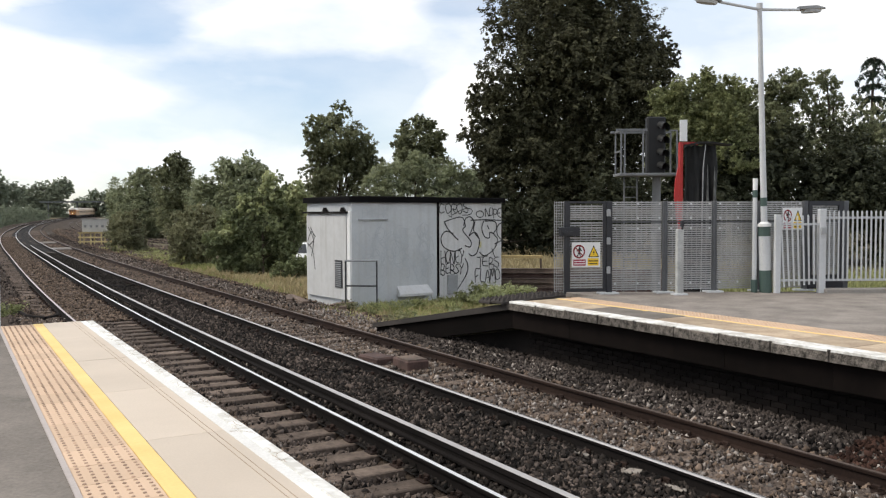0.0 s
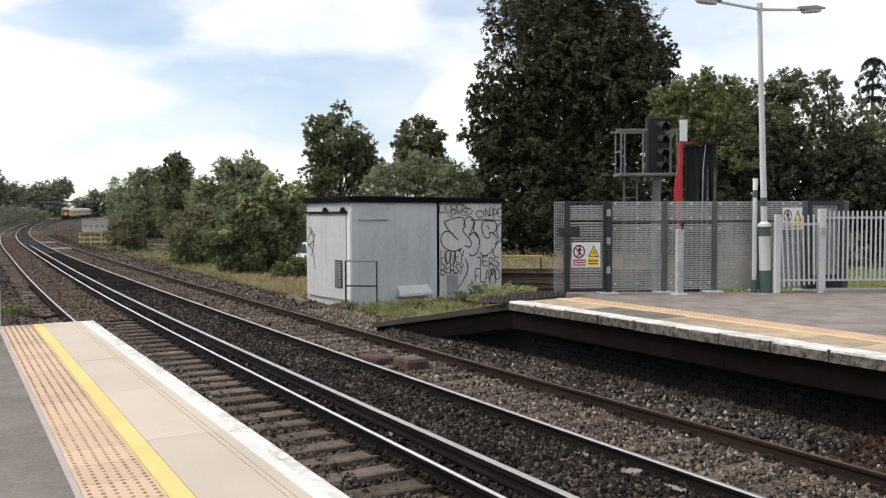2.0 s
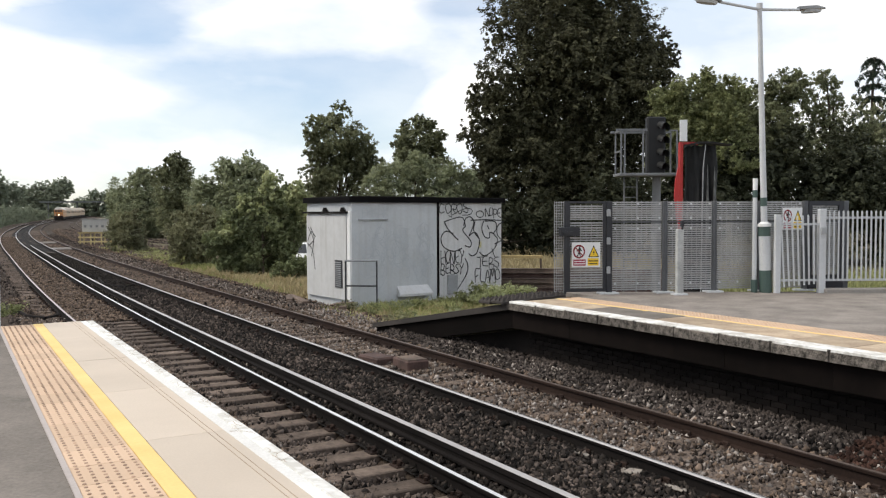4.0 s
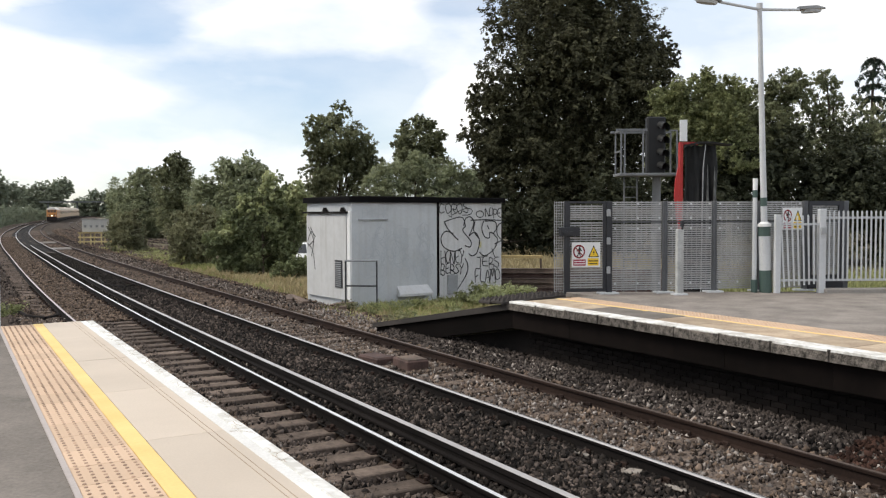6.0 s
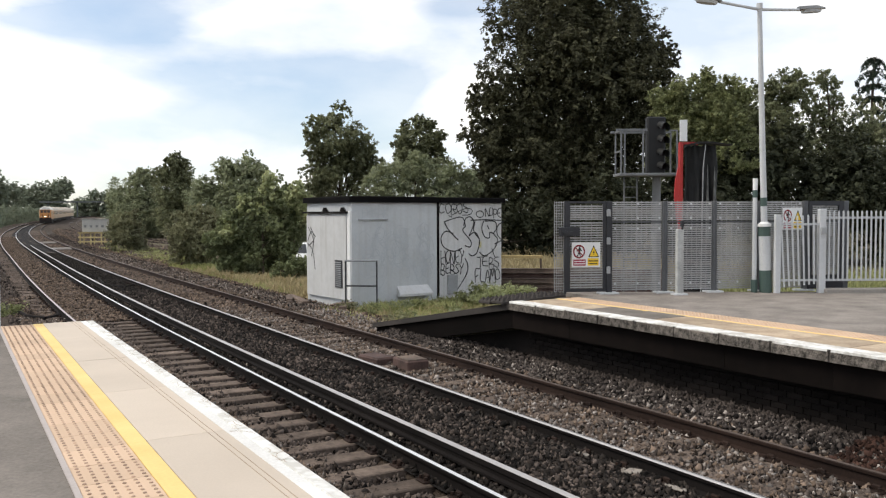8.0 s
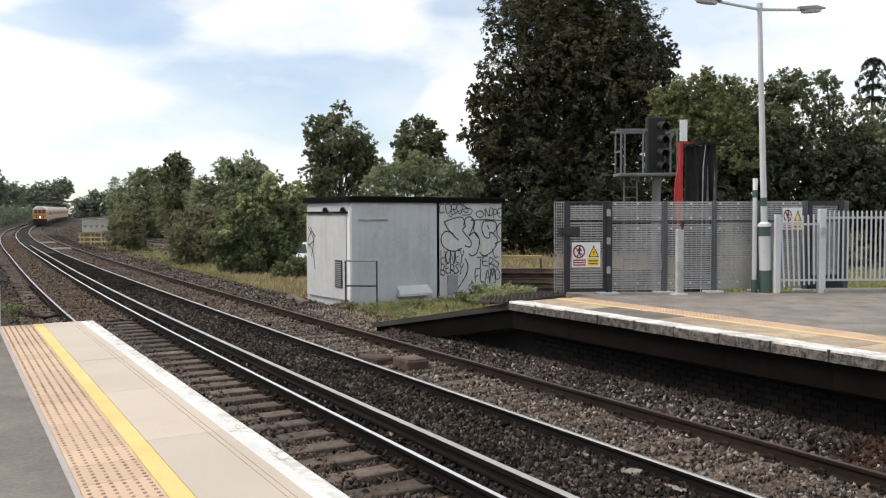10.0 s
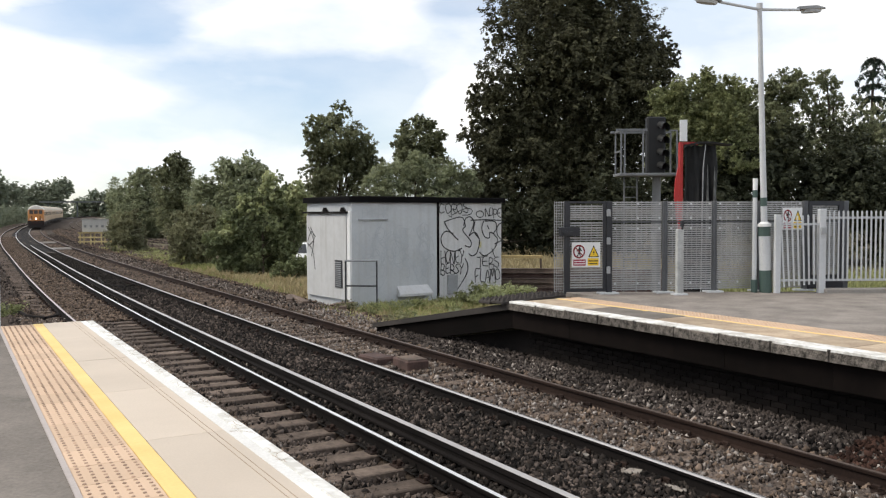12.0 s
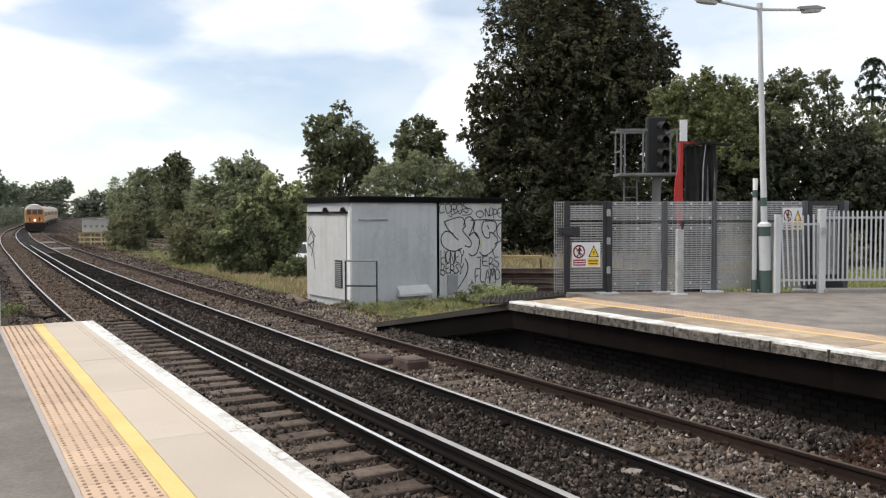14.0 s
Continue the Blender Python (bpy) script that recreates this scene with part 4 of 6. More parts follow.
stone_field("pale_trackside_stones", "pale stones and mortar crumbs beside the near platform", 4000, partial(strip_places, [(-5.3, -4.2, -0.16)], 3.2, 14, 1.3), "ballast_pale", 19, (0.014, 0.036))
stone_field("brown_four_foot_stones", "brown-stained stones between the rails farther on", 16000, partial(strip_places, [(-4.15, -2.75, -0.15), (-0.68, 0.7, -0.17)], 22, 110, 1.4), "ballast_brown", 21, (0.02, 0.042))
stone_field("brown_cess_stones", "brown stones over the wide ballast by the curve", 9000, partial(strip_places, [(2.4, 8.0, -0.25)], 46, 170, 1.2), "ballast_brown", 22, (0.03, 0.07))
stone_field("cess_stones", "coarse stones over the wide ballast by the curve", 12000, partial(strip_places, [(3.4, 12.5, -0.27)], 57, 170, 1.3), "ballast", 20, (0.05, 0.10))
stone_field("brown_stones", "rust-brown stones in the ballast", 11000, partial(strip_places, [(-5.2, -3.5, -0.168), (-0.6, 0.7, -0.168), (0.9, 1.3, -0.10)], 3.2, 30, 1.5), "ballast_brown", 17, (0.015, 0.034))
stone_field("brown_shoulder_stones", "rust-brown stones on the ballast shoulder", 9000, partial(strip_places, [(0.9, 3.0, -0.2)], 17, 70, 1.3), "ballast_brown", 18, (0.02, 0.040))

# ---- things on and around the platforms ----
def ribbon(shape, pts, width, y=-0.004, k=0):
    """A painted stroke through points (x, z) on a wall, smoothed, as a thin flat band."""
    p = [Vector((a, b)) for a, b in pts]
    p = [p[0] * 2 - p[1]] + p + [p[-1] * 2 - p[-2]]
    line = []
    for i in range(1, len(p) - 2):
        for s in range(6):
            t = s / 6
            line.append(0.5 * ((2 * p[i]) + (p[i + 1] - p[i - 1]) * t + (2 * p[i - 1] - 5 * p[i] + 4 * p[i + 1] - p[i + 2]) * t * t + (3 * p[i] - p[i - 1] - 3 * p[i + 1] + p[i + 2]) * t ** 3))
    line.append(p[-2])
    v, f = [], []
    for i, q in enumerate(line):
        d = line[min(i + 1, len(line) - 1)] - line[max(i - 1, 0)]
        n = Vector((-d.y, d.x)).normalized() * width * 0.5 * (0.75 + 0.35 * abs(noise.noise((q.x * 5, q.y * 5, i * 0.2))))
        for e in (q + n, q - n):
            v.append((e.x, y, e.y))
    for i in range(len(line) - 1):
        f.append((2 * i, 2 * i + 1, 2 * i + 3, 2 * i + 2))
    shape.add(v, f, k)


O_LOOP = [(0.5, 1), (0.1, 0.7), (0.15, 0.2), (0.5, 0), (0.9, 0.3), (0.85, 0.8), (0.5, 1)]
S_BEND = [(0.9, 0.9), (0.4, 1), (0.15, 0.75), (0.8, 0.4), (0.7, 0.05), (0.1, 0.1)]
LETTERS = {
    "O": [O_LOOP], "S": [S_BEND], "C": [[(0.9, 0.9), (0.3, 0.95), (0.1, 0.4), (0.4, 0), (0.9, 0.15)]],
    "R": [[(0.1, 0), (0.15, 1), (0.8, 0.85), (0.7, 0.55), (0.2, 0.5), (0.9, 0)]], "N": [[(0.1, 0), (0.15, 1), (0.8, 0.05), (0.9, 1)]],
    "P": [[(0.15, -0.1), (0.15, 1), (0.9, 0.85), (0.7, 0.5), (0.2, 0.45)]], "E": [[(0.9, 1), (0.2, 0.9), (0.15, 0.1), (0.9, 0)], [(0.2, 0.5), (0.8, 0.55)]],
    "H": [[(0.1, 1), (0.15, 0)], [(0.85, 1.1), (0.9, 0)], [(0.1, 0.45), (0.9, 0.55)]], "Y": [[(0.1, 1), (0.5, 0.5), (0.9, 1)], [(0.5, 0.5), (0.3, -0.2)]],
    "B": [[(0.15, 0), (0.15, 1), (0.7, 0.9), (0.6, 0.55), (0.2, 0.5), (0.9, 0.3), (0.7, 0), (0.15, 0)]], "J": [[(0.1, 1), (0.9, 1)], [(0.6, 1), (0.65, 0.1), (0.2, 0)]],
    "F": [[(0.95, 1), (0.2, 0.95), (0.15, -0.05)], [(0.2, 0.5), (0.7, 0.55)]], "L": [[(0.2, 1), (0.15, 0.05), (0.9, 0)]],
    "A": [[(0.0, 0), (0.45, 1), (0.9, 0)], [(0.2, 0.35), (0.8, 0.4)]], "M": [[(0.05, 0), (0.2, 1), (0.5, 0.35), (0.8, 1), (0.95, 0)]],
    "K": [[(0.15, 0), (0.15, 1)], [(0.9, 1), (0.2, 0.5), (0.9, 0)]],
}


def build_hut():
    base = pose(10.43, 22.31, -0.12, 0, 0, 4.0)
    L, W, H = 3.0, 2.85, 2.88
    hut = thing("equipment_hut", base, "pale grey painted lineside hut with graffiti and flat black roof", "hut")
    part("wall", Shape().box((0, 0, -0.22), (2.985, W, H), bevel=0.02), ("hut_grey",), hut, "overpainted pale grey wall panel")
    part("wall", Shape().box((3.04, 0.03, -0.22), (5.54, W, H), bevel=0.02), ("hut_white",), hut, "white wall section covered in black graffiti")
    part("joint", Shape().box((2.975, -0.015, 0.02), (3.05, W - 0.01, H + 0.01)), "black_iron", hut, "black gap between the two hut sections")
    part("corner_post", Shape().box((-0.06, -0.012, 0), (0.012, 0.17, H - 0.25), bevel=0.01), "white_sign", hut)
    roof = Shape().box((-0.10, -0.10, H), (3.02, W + 0.1, H + 0.175), bevel=0.03).box((3.03, -0.08, H + 0.005), (5.62, W + 0.1, H + 0.165), bevel=0.03)
    part("roof", roof, "hut_roof", hut, "flat black bitumen roof with deep edge")
    # sliding door in the end wall
    door = part("door", Shape().box((-0.075, 0.20, 0.06), (-0.022, W - 0.12, 2.50), bevel=0.008), "door_white", hut, "pale sliding door")
    part("track_rail", Shape().box((-0.13, 0.10, 2.56), (-0.03, W + 0.05, 2.62)), "black_iron", hut, "black sliding-door rail")
    for y in (0.25, 1.35):
        part("hanger", Shape().box((-0.12, y, 2.60), (-0.05, y + 0.22, 2.68)).tube((-0.13, y + 0.11, 2.68), (-0.05, y + 0.11, 2.68), 0.06), "black_iron", hut)
    vent = part("vent", Shape().box((-0.10, 0.42, 0.40), (-0.07, 0.85, 1.20), bevel=0.005), "dark_post", door)
    for i in range(13):
        part("slat", Shape().box((-0.115, 0.45, 0.44 + i * 0.057), (-0.09, 0.82, 0.462 + i * 0.057), m=None), "grey_steel", vent)
    mark = Shape()
    for pts in ([(1.3, 1.0), (1.15, 1.5), (1.5, 1.9)], [(1.0, 1.6), (1.3, 1.75), (1.55, 1.45)], [(1.55, 1.4), (1.2, 1.15), (1.05, 0.6)], [(1.35, 1.9), (1.1, 1.55), (1.5, 1.3)]):
        ribbon(mark, [(-(a + 1.1), b + 0.25) for a, b in pts], 0.04)
    part("graffiti", mark, "spray", hut, "black scrawled tag", m=pose(-0.077, 0, 0) @ Matrix.Rotation(radians(-90), 4, "Z"))
    # front fittings
    part("ledge", Shape().box((0.22, -0.05, 2.36), (1.20, 0.005, 2.40), bevel=0.004), "grey_steel", hut)
    box = Shape().add([(1.52, 0, 0.10), (2.62, 0, 0.10), (2.62, 0, 0.40), (1.52, 0, 0.40), (1.48, -0.25, 0.10), (2.66, -0.25, 0.10), (2.66, -0.25, 0.17), (1.48, -0.25, 0.17)],
                      [(4, 5, 6, 7), (7, 6, 2, 3), (5, 1, 2, 6), (0, 4, 7, 3), (0, 1, 5, 4)])
    part("cable_cover", box, "hut_white", hut, "sloping white cable cover at the foot of the wall")
    part("cabinet_vent", Shape().box((3.38, -0.01, 0.05), (3.76, 0.04, 0.66), bevel=0.01), "grey_steel", hut, "grey metal vent plate")
    # graffiti: big outline letters over smaller tags
    def at(q):
        return (3.0 + (q[0] / 3 - 14.5) / 114 * 2.54, 2.57 + (27.5 - q[1] / 3) / 1516 * 27.2)
    big = Shape()
    for s in ([(78, 128), (100, 170), (150, 225)], [(78, 128), (165, 105), (187, 150), (174, 175), (216, 232), (212, 262), (185, 255)],
              [(125, 190), (85, 178), (62, 212), (75, 258), (125, 282), (170, 268)], [(178, 150), (190, 112), (216, 105), (232, 132), (222, 170), (205, 205)],
              [(205, 205), (238, 186), (262, 228), (250, 290), (225, 310), (205, 298)], [(215, 122), (300, 120), (380, 124)],
              [(238, 127), (232, 178), (262, 222)], [(290, 127), (345, 130), (356, 165), (340, 195), (362, 228), (340, 280), (290, 312), (262, 292)],
              [(285, 127), (275, 165), (290, 210), (316, 216), (318, 188), (340, 195)], [(305, 150), (315, 172)], [(392, 130), (362, 155), (360, 200), (392, 238)],
              [(345, 250), (385, 232)], [(140, 490), (190, 410), (200, 360), (185, 320)], [(330, 275), (345, 320)]):
        ribbon(big, [at(q) for q in s], 0.042)
    circle = [(265 + 20 * math.cos(a / 8 * 6.283), 90 + 17 * math.sin(a / 8 * 6.283)) for a in range(9)]
    ribbon(big, [at(q) for q in circle], 0.035)
    ribbon(big, [at(q) for q in ((100, 95), (115, 105), (125, 90), (190, 60), (225, 70), (210, 92), (170, 95))], 0.03)
    part("graffiti", big, "spray", hut, "large black spray-painted outline letters", m=pose(0, 0.022, 0))
    rng = random.Random(31)
    for text, x, y, w, h in (("COROS", 52, 86, 30, 46), ("NOPE", 292, 106, 22, 42), ("HONEY", 60, 345, 24, 58), ("BEBSY", 58, 400, 24, 46), ("JEBS", 245, 376, 31, 50), ("FLAMO", 236, 452, 27, 62)):
        tag = Shape()
        for i, ch in enumerate(text):
            for stroke in LETTERS[ch]:
                q = [(x + (i + a * 1.12 + rng.uniform(-0.12, 0.12)) * w, y - (b * 1.1 + rng.uniform(-0.1, 0.1)) * h - 6 * math.sin(i * 2.1)) for a, b in stroke]
                ribbon(tag, [at(k) for k in q], 0.034)
        part("graffiti", tag, "spray", hut, "black spray-painted tag", m=pose(0, 0.019, 0))
    part("sticker", Shape().box((4.60, 0.02, 1.46), (4.70, 0.028, 1.66)), "faded_yellow", hut, "small yellow sticker")
    faded = Shape()
    rng = random.Random(12)
    for i in range(58):
        cx, cz, r = rng.uniform(0.3, 2.7), rng.uniform(0.7, 2.1), rng.uniform(0.12, 0.38)
        a0 = rng.uniform(0, 6)
        ribbon(faded, [(cx + r * math.cos(a0 + a * 0.8) * rng.uniform(0.7, 1.1), cz + 1.2 * r * math.sin(a0 + a * 0.8) * rng.uniform(0.8, 1.1)) for a in range(rng.choice((4, 6, 8)))], 0.032, y=-0.003 - 0.0002 * i)
    for i in range(26):
        cx, cz = rng.uniform(0.4, 2.8), rng.uniform(1.0, 2.2)
        ribbon(faded, [(cx, cz), (cx + rng.uniform(-0.1, 0.1), cz - 0.2), (cx + rng.uniform(-0.15, 0.2), cz - 0.45)], 0.03, y=-0.010 - 0.0002 * i)
    for i, ch in enumerate("FREAK"):
        for stroke in LETTERS[ch]:
            ribbon(faded, [(0.32 + 0.18 * i + a * 0.22, 2.44 + b * 0.27 + 0.03 * math.sin(i * 2)) for a, b in stroke], 0.03, y=-0.016)
    part("faded_graffiti", faded, "faded_spray", hut, "faded overpainted graffiti")
    # handrail before the corner
    rail = thing("handrail", pose(10.02, 21.85, -0.16, 0, 0, -8), "grey tubular handrail beside the hut", "handrail")
    for x in (0.0, 0.92):
        part("post", Shape().tube((x, 0, 0), (x, 0, 1.28), 0.024), "dark_post", rail)
    part("top_rail", Shape().tube((-0.02, 0, 1.28), (0.94, 0, 1.26), 0.028), "grey_steel", rail)
    part("mid_rail", Shape().tube((0, 0, 0.58), (0.92, 0, 0.54), 0.022), "dark_post", rail)


def mesh_panel(x0, x1, z0, z1, gap=0.0415):
    s = Shape()
    z = z0 + 0.015
    while z < z1 - 0.02:
        s.box((x0, -0.012, z), (x1, 0.006, z + 0.025))
        z += gap
    n = max(2, int((x1 - x0) / 0.095))
    for i in range(n + 1):
        x = x0 + (x1 - x0) * i / n
        s.box((x - 0.0035, 0.006, z0), (x + 0.0035, 0.014, z1))
    return s


def warning_sign(parent, m, w=0.54, h=0.46):
    sign = part("warning_sign", Shape().box((0, -0.012, 0), (w, 0, h), bevel=0.003), "white_sign", parent, "white warning sign with red prohibition ring and yellow triangle", m=m)
    ring, n = Shape(), 28
    for r0, r1 in ((0.088, 0.116),):
        v = [(0.135 + r * math.cos(6.2832 * i / n), -0.014, 0.29 + r * 1.1 * math.sin(6.2832 * i / n)) for i in range(n) for r in (r0, r1)]
        ring.add(v, [(2 * i, 2 * i + 1, (2 * i + 3) % (2 * n), (2 * i + 2) % (2 * n)) for i in range(n)])
    ring.add([(0.06, -0.0145, 0.355), (0.075, -0.0145, 0.37), (0.21, -0.0145, 0.225), (0.195, -0.0145, 0.21)], [(0, 1, 2, 3)])
    part("prohibition_ring", ring, "ring_red", sign)
    figure = Shape().box((-0.022, -0.0138, -0.01), (0.022, -0.0122, 0.075), m=pose(0.137, 0, 0.285, 0, 8, 0)).tube((0.148, -0.0138, 0.375), (0.148, -0.0122, 0.375), 0.016, sides=10)
    for x, z, l, turn in ((0.13, 0.285, 0.10, 158), (0.14, 0.285, 0.10, 205), (0.13, 0.345, 0.075, 125), (0.15, 0.345, 0.075, 228)):
        figure.box((-0.010, -0.0137, 0), (0.010, -0.0123, l), m=pose(x, 0, z, 0, turn, 0))
    part("symbol", figure, "black_sign", sign)
    part("triangle", Shape().add([(0.31, -0.0135, 0.185), (0.52, -0.0135, 0.185), (0.415, -0.0135, 0.41)], [(0, 1, 2)]), "black_sign", sign)
    part("triangle_face", Shape().add([(0.335, -0.0145, 0.20), (0.495, -0.0145, 0.20), (0.415, -0.0145, 0.375)], [(0, 1, 2)]), "yellow_sign", sign)
    part("bolt", Shape().add([(0.425, -0.0155, 0.33), (0.395, -0.0155, 0.265), (0.415, -0.0155, 0.268), (0.405, -0.0155, 0.215), (0.437, -0.0155, 0.283), (0.417, -0.0155, 0.28)],
                             [(0, 1, 2, 5), (5, 2, 3, 4)]), "black_sign", sign)
    part("red_plate", Shape().box((0.025, -0.0145, 0.03), (0.26, -0.0125, 0.145)), "red_sign", sign)
    part("yellow_plate", Shape().box((0.30, -0.0145, 0.03), (0.51, -0.0125, 0.165)), "yellow_sign", sign)
    bars = Shape()
    for i in range(2):
        bars.box((0.04, -0.0155, 0.055 + i * 0.045), (0.245, -0.0146, 0.073 + i * 0.045), k=0)
    part("lettering", bars, "white_sign", sign)
    part("lettering", Shape().box((0.315, -0.0155, 0.055), (0.48, -0.0146, 0.073)).box((0.315, -0.0155, 0.105), (0.495, -0.0146, 0.125)), "black_sign", sign)


def build_security_fence():
    f = thing("security_fence", pose(9.95, 12.45, TOP2 - 0.01, 0, 0, -23.33), "grey steel mesh security fence with dark posts on platform end", "fence")
    top, low, mid = 1.72, 0.045, 1.33
    grid = Shape()
    for i in range(5):
        grid.box((-0.02 + i * 0.043, -0.006, 0.03), (-0.010 + i * 0.043, 0.006, top))
    for i in range(34):
        grid.box((-0.02, -0.010, 0.04 + i * 0.05), (0.165, -0.006, 0.052 + i * 0.05))
    part("end_panel", grid, "mesh_steel", f, "narrow mesh end panel", m=pose(0, 0.02, 0))
    gate = part("gate", Shape().box((0.20, -0.03, low), (0.27, 0.03, top)).box((0.90, -0.03, low), (0.955, 0.03, top)).box((0.27, -0.03, low), (0.90, 0.03, low + 0.05)).box((0.27, -0.03, top - 0.04), (0.90, 0.03, top)), "dark_post", f, "closed mesh gate with dark frame")
    part("gate_mesh", mesh_panel(0.27, 0.90, low + 0.05, mid, 0.046), "mesh_steel", gate)
    part("gate_mesh", mesh_panel(0.27, 0.90, mid + 0.03, top - 0.05, 0.040), "mesh_steel", gate)
    part("lock_box", Shape().box((0.05, -0.09, 1.08), (0.44, -0.035, 1.24), bevel=0.01).box((0.10, -0.13, 1.13), (0.30, -0.09, 1.17)), "dark_post", gate, "black lock box")
    for z in (0.38, 0.92, 1.44):
        part("hinge", Shape().box((0.955, -0.085, z), (1.03, -0.05, z + 0.13), bevel=0.012), "grey_steel", gate)
    for x0, x1 in ((0.0, 0.17),):
        part("post", Shape().box((0.165, -0.04, 0), (0.20, 0.04, top), bevel=0.006), "dark_post", f)
    for x, w in ((0.965, 0.11), (2.07, 0.075), (3.05, 0.07), (3.965, 0.07), (4.88, 0.09), (5.70, 0.11)):
        part("post", Shape().box((x, -0.045, 0.0), (x + w, 0.045, top), bevel=0.008), "dark_post" if x < 1 else "post_steel", f)
        part("foot_plate", Shape().box((x - 0.16, -0.16, 0.0), (x + w + 0.10, 0.08, 0.03), bevel=0.008), "pale_steel", f, "pale steel foot plate")
    clip = Shape().box((0, -0.026, 0), (0.03, -0.013, 0.04)).mesh("clip", "pale_steel")
    for x0, x1 in ((1.08, 2.04), (2.17, 3.03), (3.14, 3.945), (4.055, 4.855), (4.975, 5.695)):
        part("mesh_panel", mesh_panel(x0, x1, low, mid - 0.015, 0.0415 if x0 < 3 else 0.035), "mesh_steel", f)
        part("mesh_panel", mesh_panel(x0, x1, mid + 0.02, top, 0.040), "mesh_steel", f)
        part("cross_rail", Shape().box((x0, -0.02, mid - 0.012), (x1, 0.02, mid + 0.016)), "post_steel", f)
        for cx in (x0 + 0.04, (x0 + x1) / 2, x1 - 0.06):
            for cz in (low + 0.12, mid - 0.14, mid + 0.06, top - 0.07):
                part("clip", clip, "pale_steel", f, m=pose(cx, 0, cz))
    side = Shape().box((4.975, -0.05, 0.03), (5.05, -0.015, top)).box((5.60, -0.05, 0.03), (5.69, -0.015, top)).box((5.05, -0.05, top - 0.09), (5.60, -0.015, top)).box((5.05, -0.05, 0.03), (5.60, -0.015, 0.30))
    part("gate_frame", side, "dark_post", f, "dark steel frame of a second gate")
    warning_sign(f, pose(0.30, -0.035, 0.50))
    warning_sign(f, pose(4.43, -0.06, 1.17) @ Matrix.Diagonal((0.74, 1, 0.92, 1)))


def build_post_things():
    b = thing("bollard_post", pose(11.79, 11.15, TOP2 - 0.01, 0, 0, -23), "pale grey box-section post on the platform", "post")
    part("post", Shape().box((-0.065, -0.05, 0), (0.065, 0.05, 1.20), bevel=0.012), "worn_steel", b)
    part("base_plate", Shape().box((-0.13, -0.1, 0), (0.13, 0.1, 0.03), bevel=0.006), "pale_steel", b)
    part("camera_head", Shape().box((0.0, -0.07, 1.25), (0.06, -0.0, 1.36), bevel=0.01).tube((0.035, -0.03, 1.19), (0.035, -0.03, 1.26), 0.018), "dark_post", b)
    s = thing("slim_post", pose(13.33, 10.74, TOP2 - 0.01, 0, 0, 0), "slim grey post with green band beside the lamp column", "post")
    part("shaft", Shape().tube((0, 0, 0), (0, 0, 1.78), 0.042, sides=12), "pale_steel", s)
    part("band", Shape().tube((0, 0, 1.78), (0, 0, 1.92), 0.045, sides=12), "green_paint", s, "dark green band")
    part("foot", Shape().tube((0, 0, 0), (0, 0, 0.24), 0.06, sides=12), "green_paint", s, "dark green foot")
    part("cap", Shape().tube((0, 0, 1.92), (0, 0, 2.14), 0.045, sides=12), "white_sign", s, "white top")
    w = thing("platform_end_post", pose(0.80, 13.27, 0.0), "pale grey round-topped post at the end of platform", "post")
    part("shaft", Shape().box((-0.09, -0.05, -0.3), (0.065, 0.05, 2.38), bevel=0.02).tube((-0.012, -0.05, 2.38), (-0.012, 0.05, 2.38), 0.076, sides=20), "pale_steel", w)


def build_lamp():
    lamp = thing("street_lamp", pose(13.49, 10.605, TOP2 - 0.01, -0.86, -1.83, 0), "pale grey twin-arm platform lamp column with green bands", "lamp")
    part("base_door", Shape().tube((0, 0, 0.0), (0, 0, 0.42), 0.112, sides=16), "green_paint", lamp, "dark green foot")
    part("base_column", Shape().tube((0, 0, 0.42), (0, 0, 1.06), 0.108, sides=16), "pale_steel", lamp)
    part("band", Shape().tube((0, 0, 1.06), (0, 0, 1.24), 0.110, sides=16), "green_paint", lamp, "green band")
    part("collar", Shape().tube((0, 0, 1.24), (0, 0, 1.29), 0.125, sides=16).tube((0, 0, 1.29), (0, 0, 1.33), 0.11, 0.06, sides=16), "white_sign", lamp)
    part("shaft", Shape().tube((0, 0, 1.33), (0, 0, 5.31), 0.060, 0.042, sides=14).tube((0, 0, 5.27), (0, 0, 5.37), 0.055, sides=14), "pale_steel", lamp)
    part("shaft_band", Shape().tube((0, 0, 1.62), (0, 0, 1.78), 0.0625, sides=14), "green_paint", lamp, "green band")
    for sx, rise in ((-1, 0.10), (1, 0.02)):
        a = Vector((0, 0, 5.26))
        d = Vector((0.862, -0.212, 0)) if sx > 0 else Vector((-0.875, 0.178, 0))
        e = a + d + Vector((0, 0, rise))
        arm = part("arm", Shape().tube(a, e, 0.028, 0.024), "pale_steel", lamp)
        q = d.normalized()
        head = Shape()
        ang = math.degrees(math.atan2(q.y, q.x))
        mm = Matrix.Translation(e) @ pose(0, 0, 0, 0, -4, ang)
        ring = [(0.0, 0.06), (0.15, 0.11), (0.38, 0.12), (0.56, 0.08), (0.62, 0.0)]
        pts = ring + [(x, -y) for x, y in ring[-2::-1]]
        n = len(pts)
        v = [mm @ Vector((x - 0.02, y, z * (0.4 if x > 0.4 else 1))) for z, s in ((0.06, 0.6), (0.0, 1.0)) for x, y in [(p[0], p[1] * s) for p in pts]]
        head.add(v, [(i, (i + 1) % n, n + (i + 1) % n, n + i) for i in range(n)] + [tuple(range(n))[::-1], tuple(range(n, 2 * n))])
        h = part("lantern", head, "signal_grey", lamp, "grey lantern head")
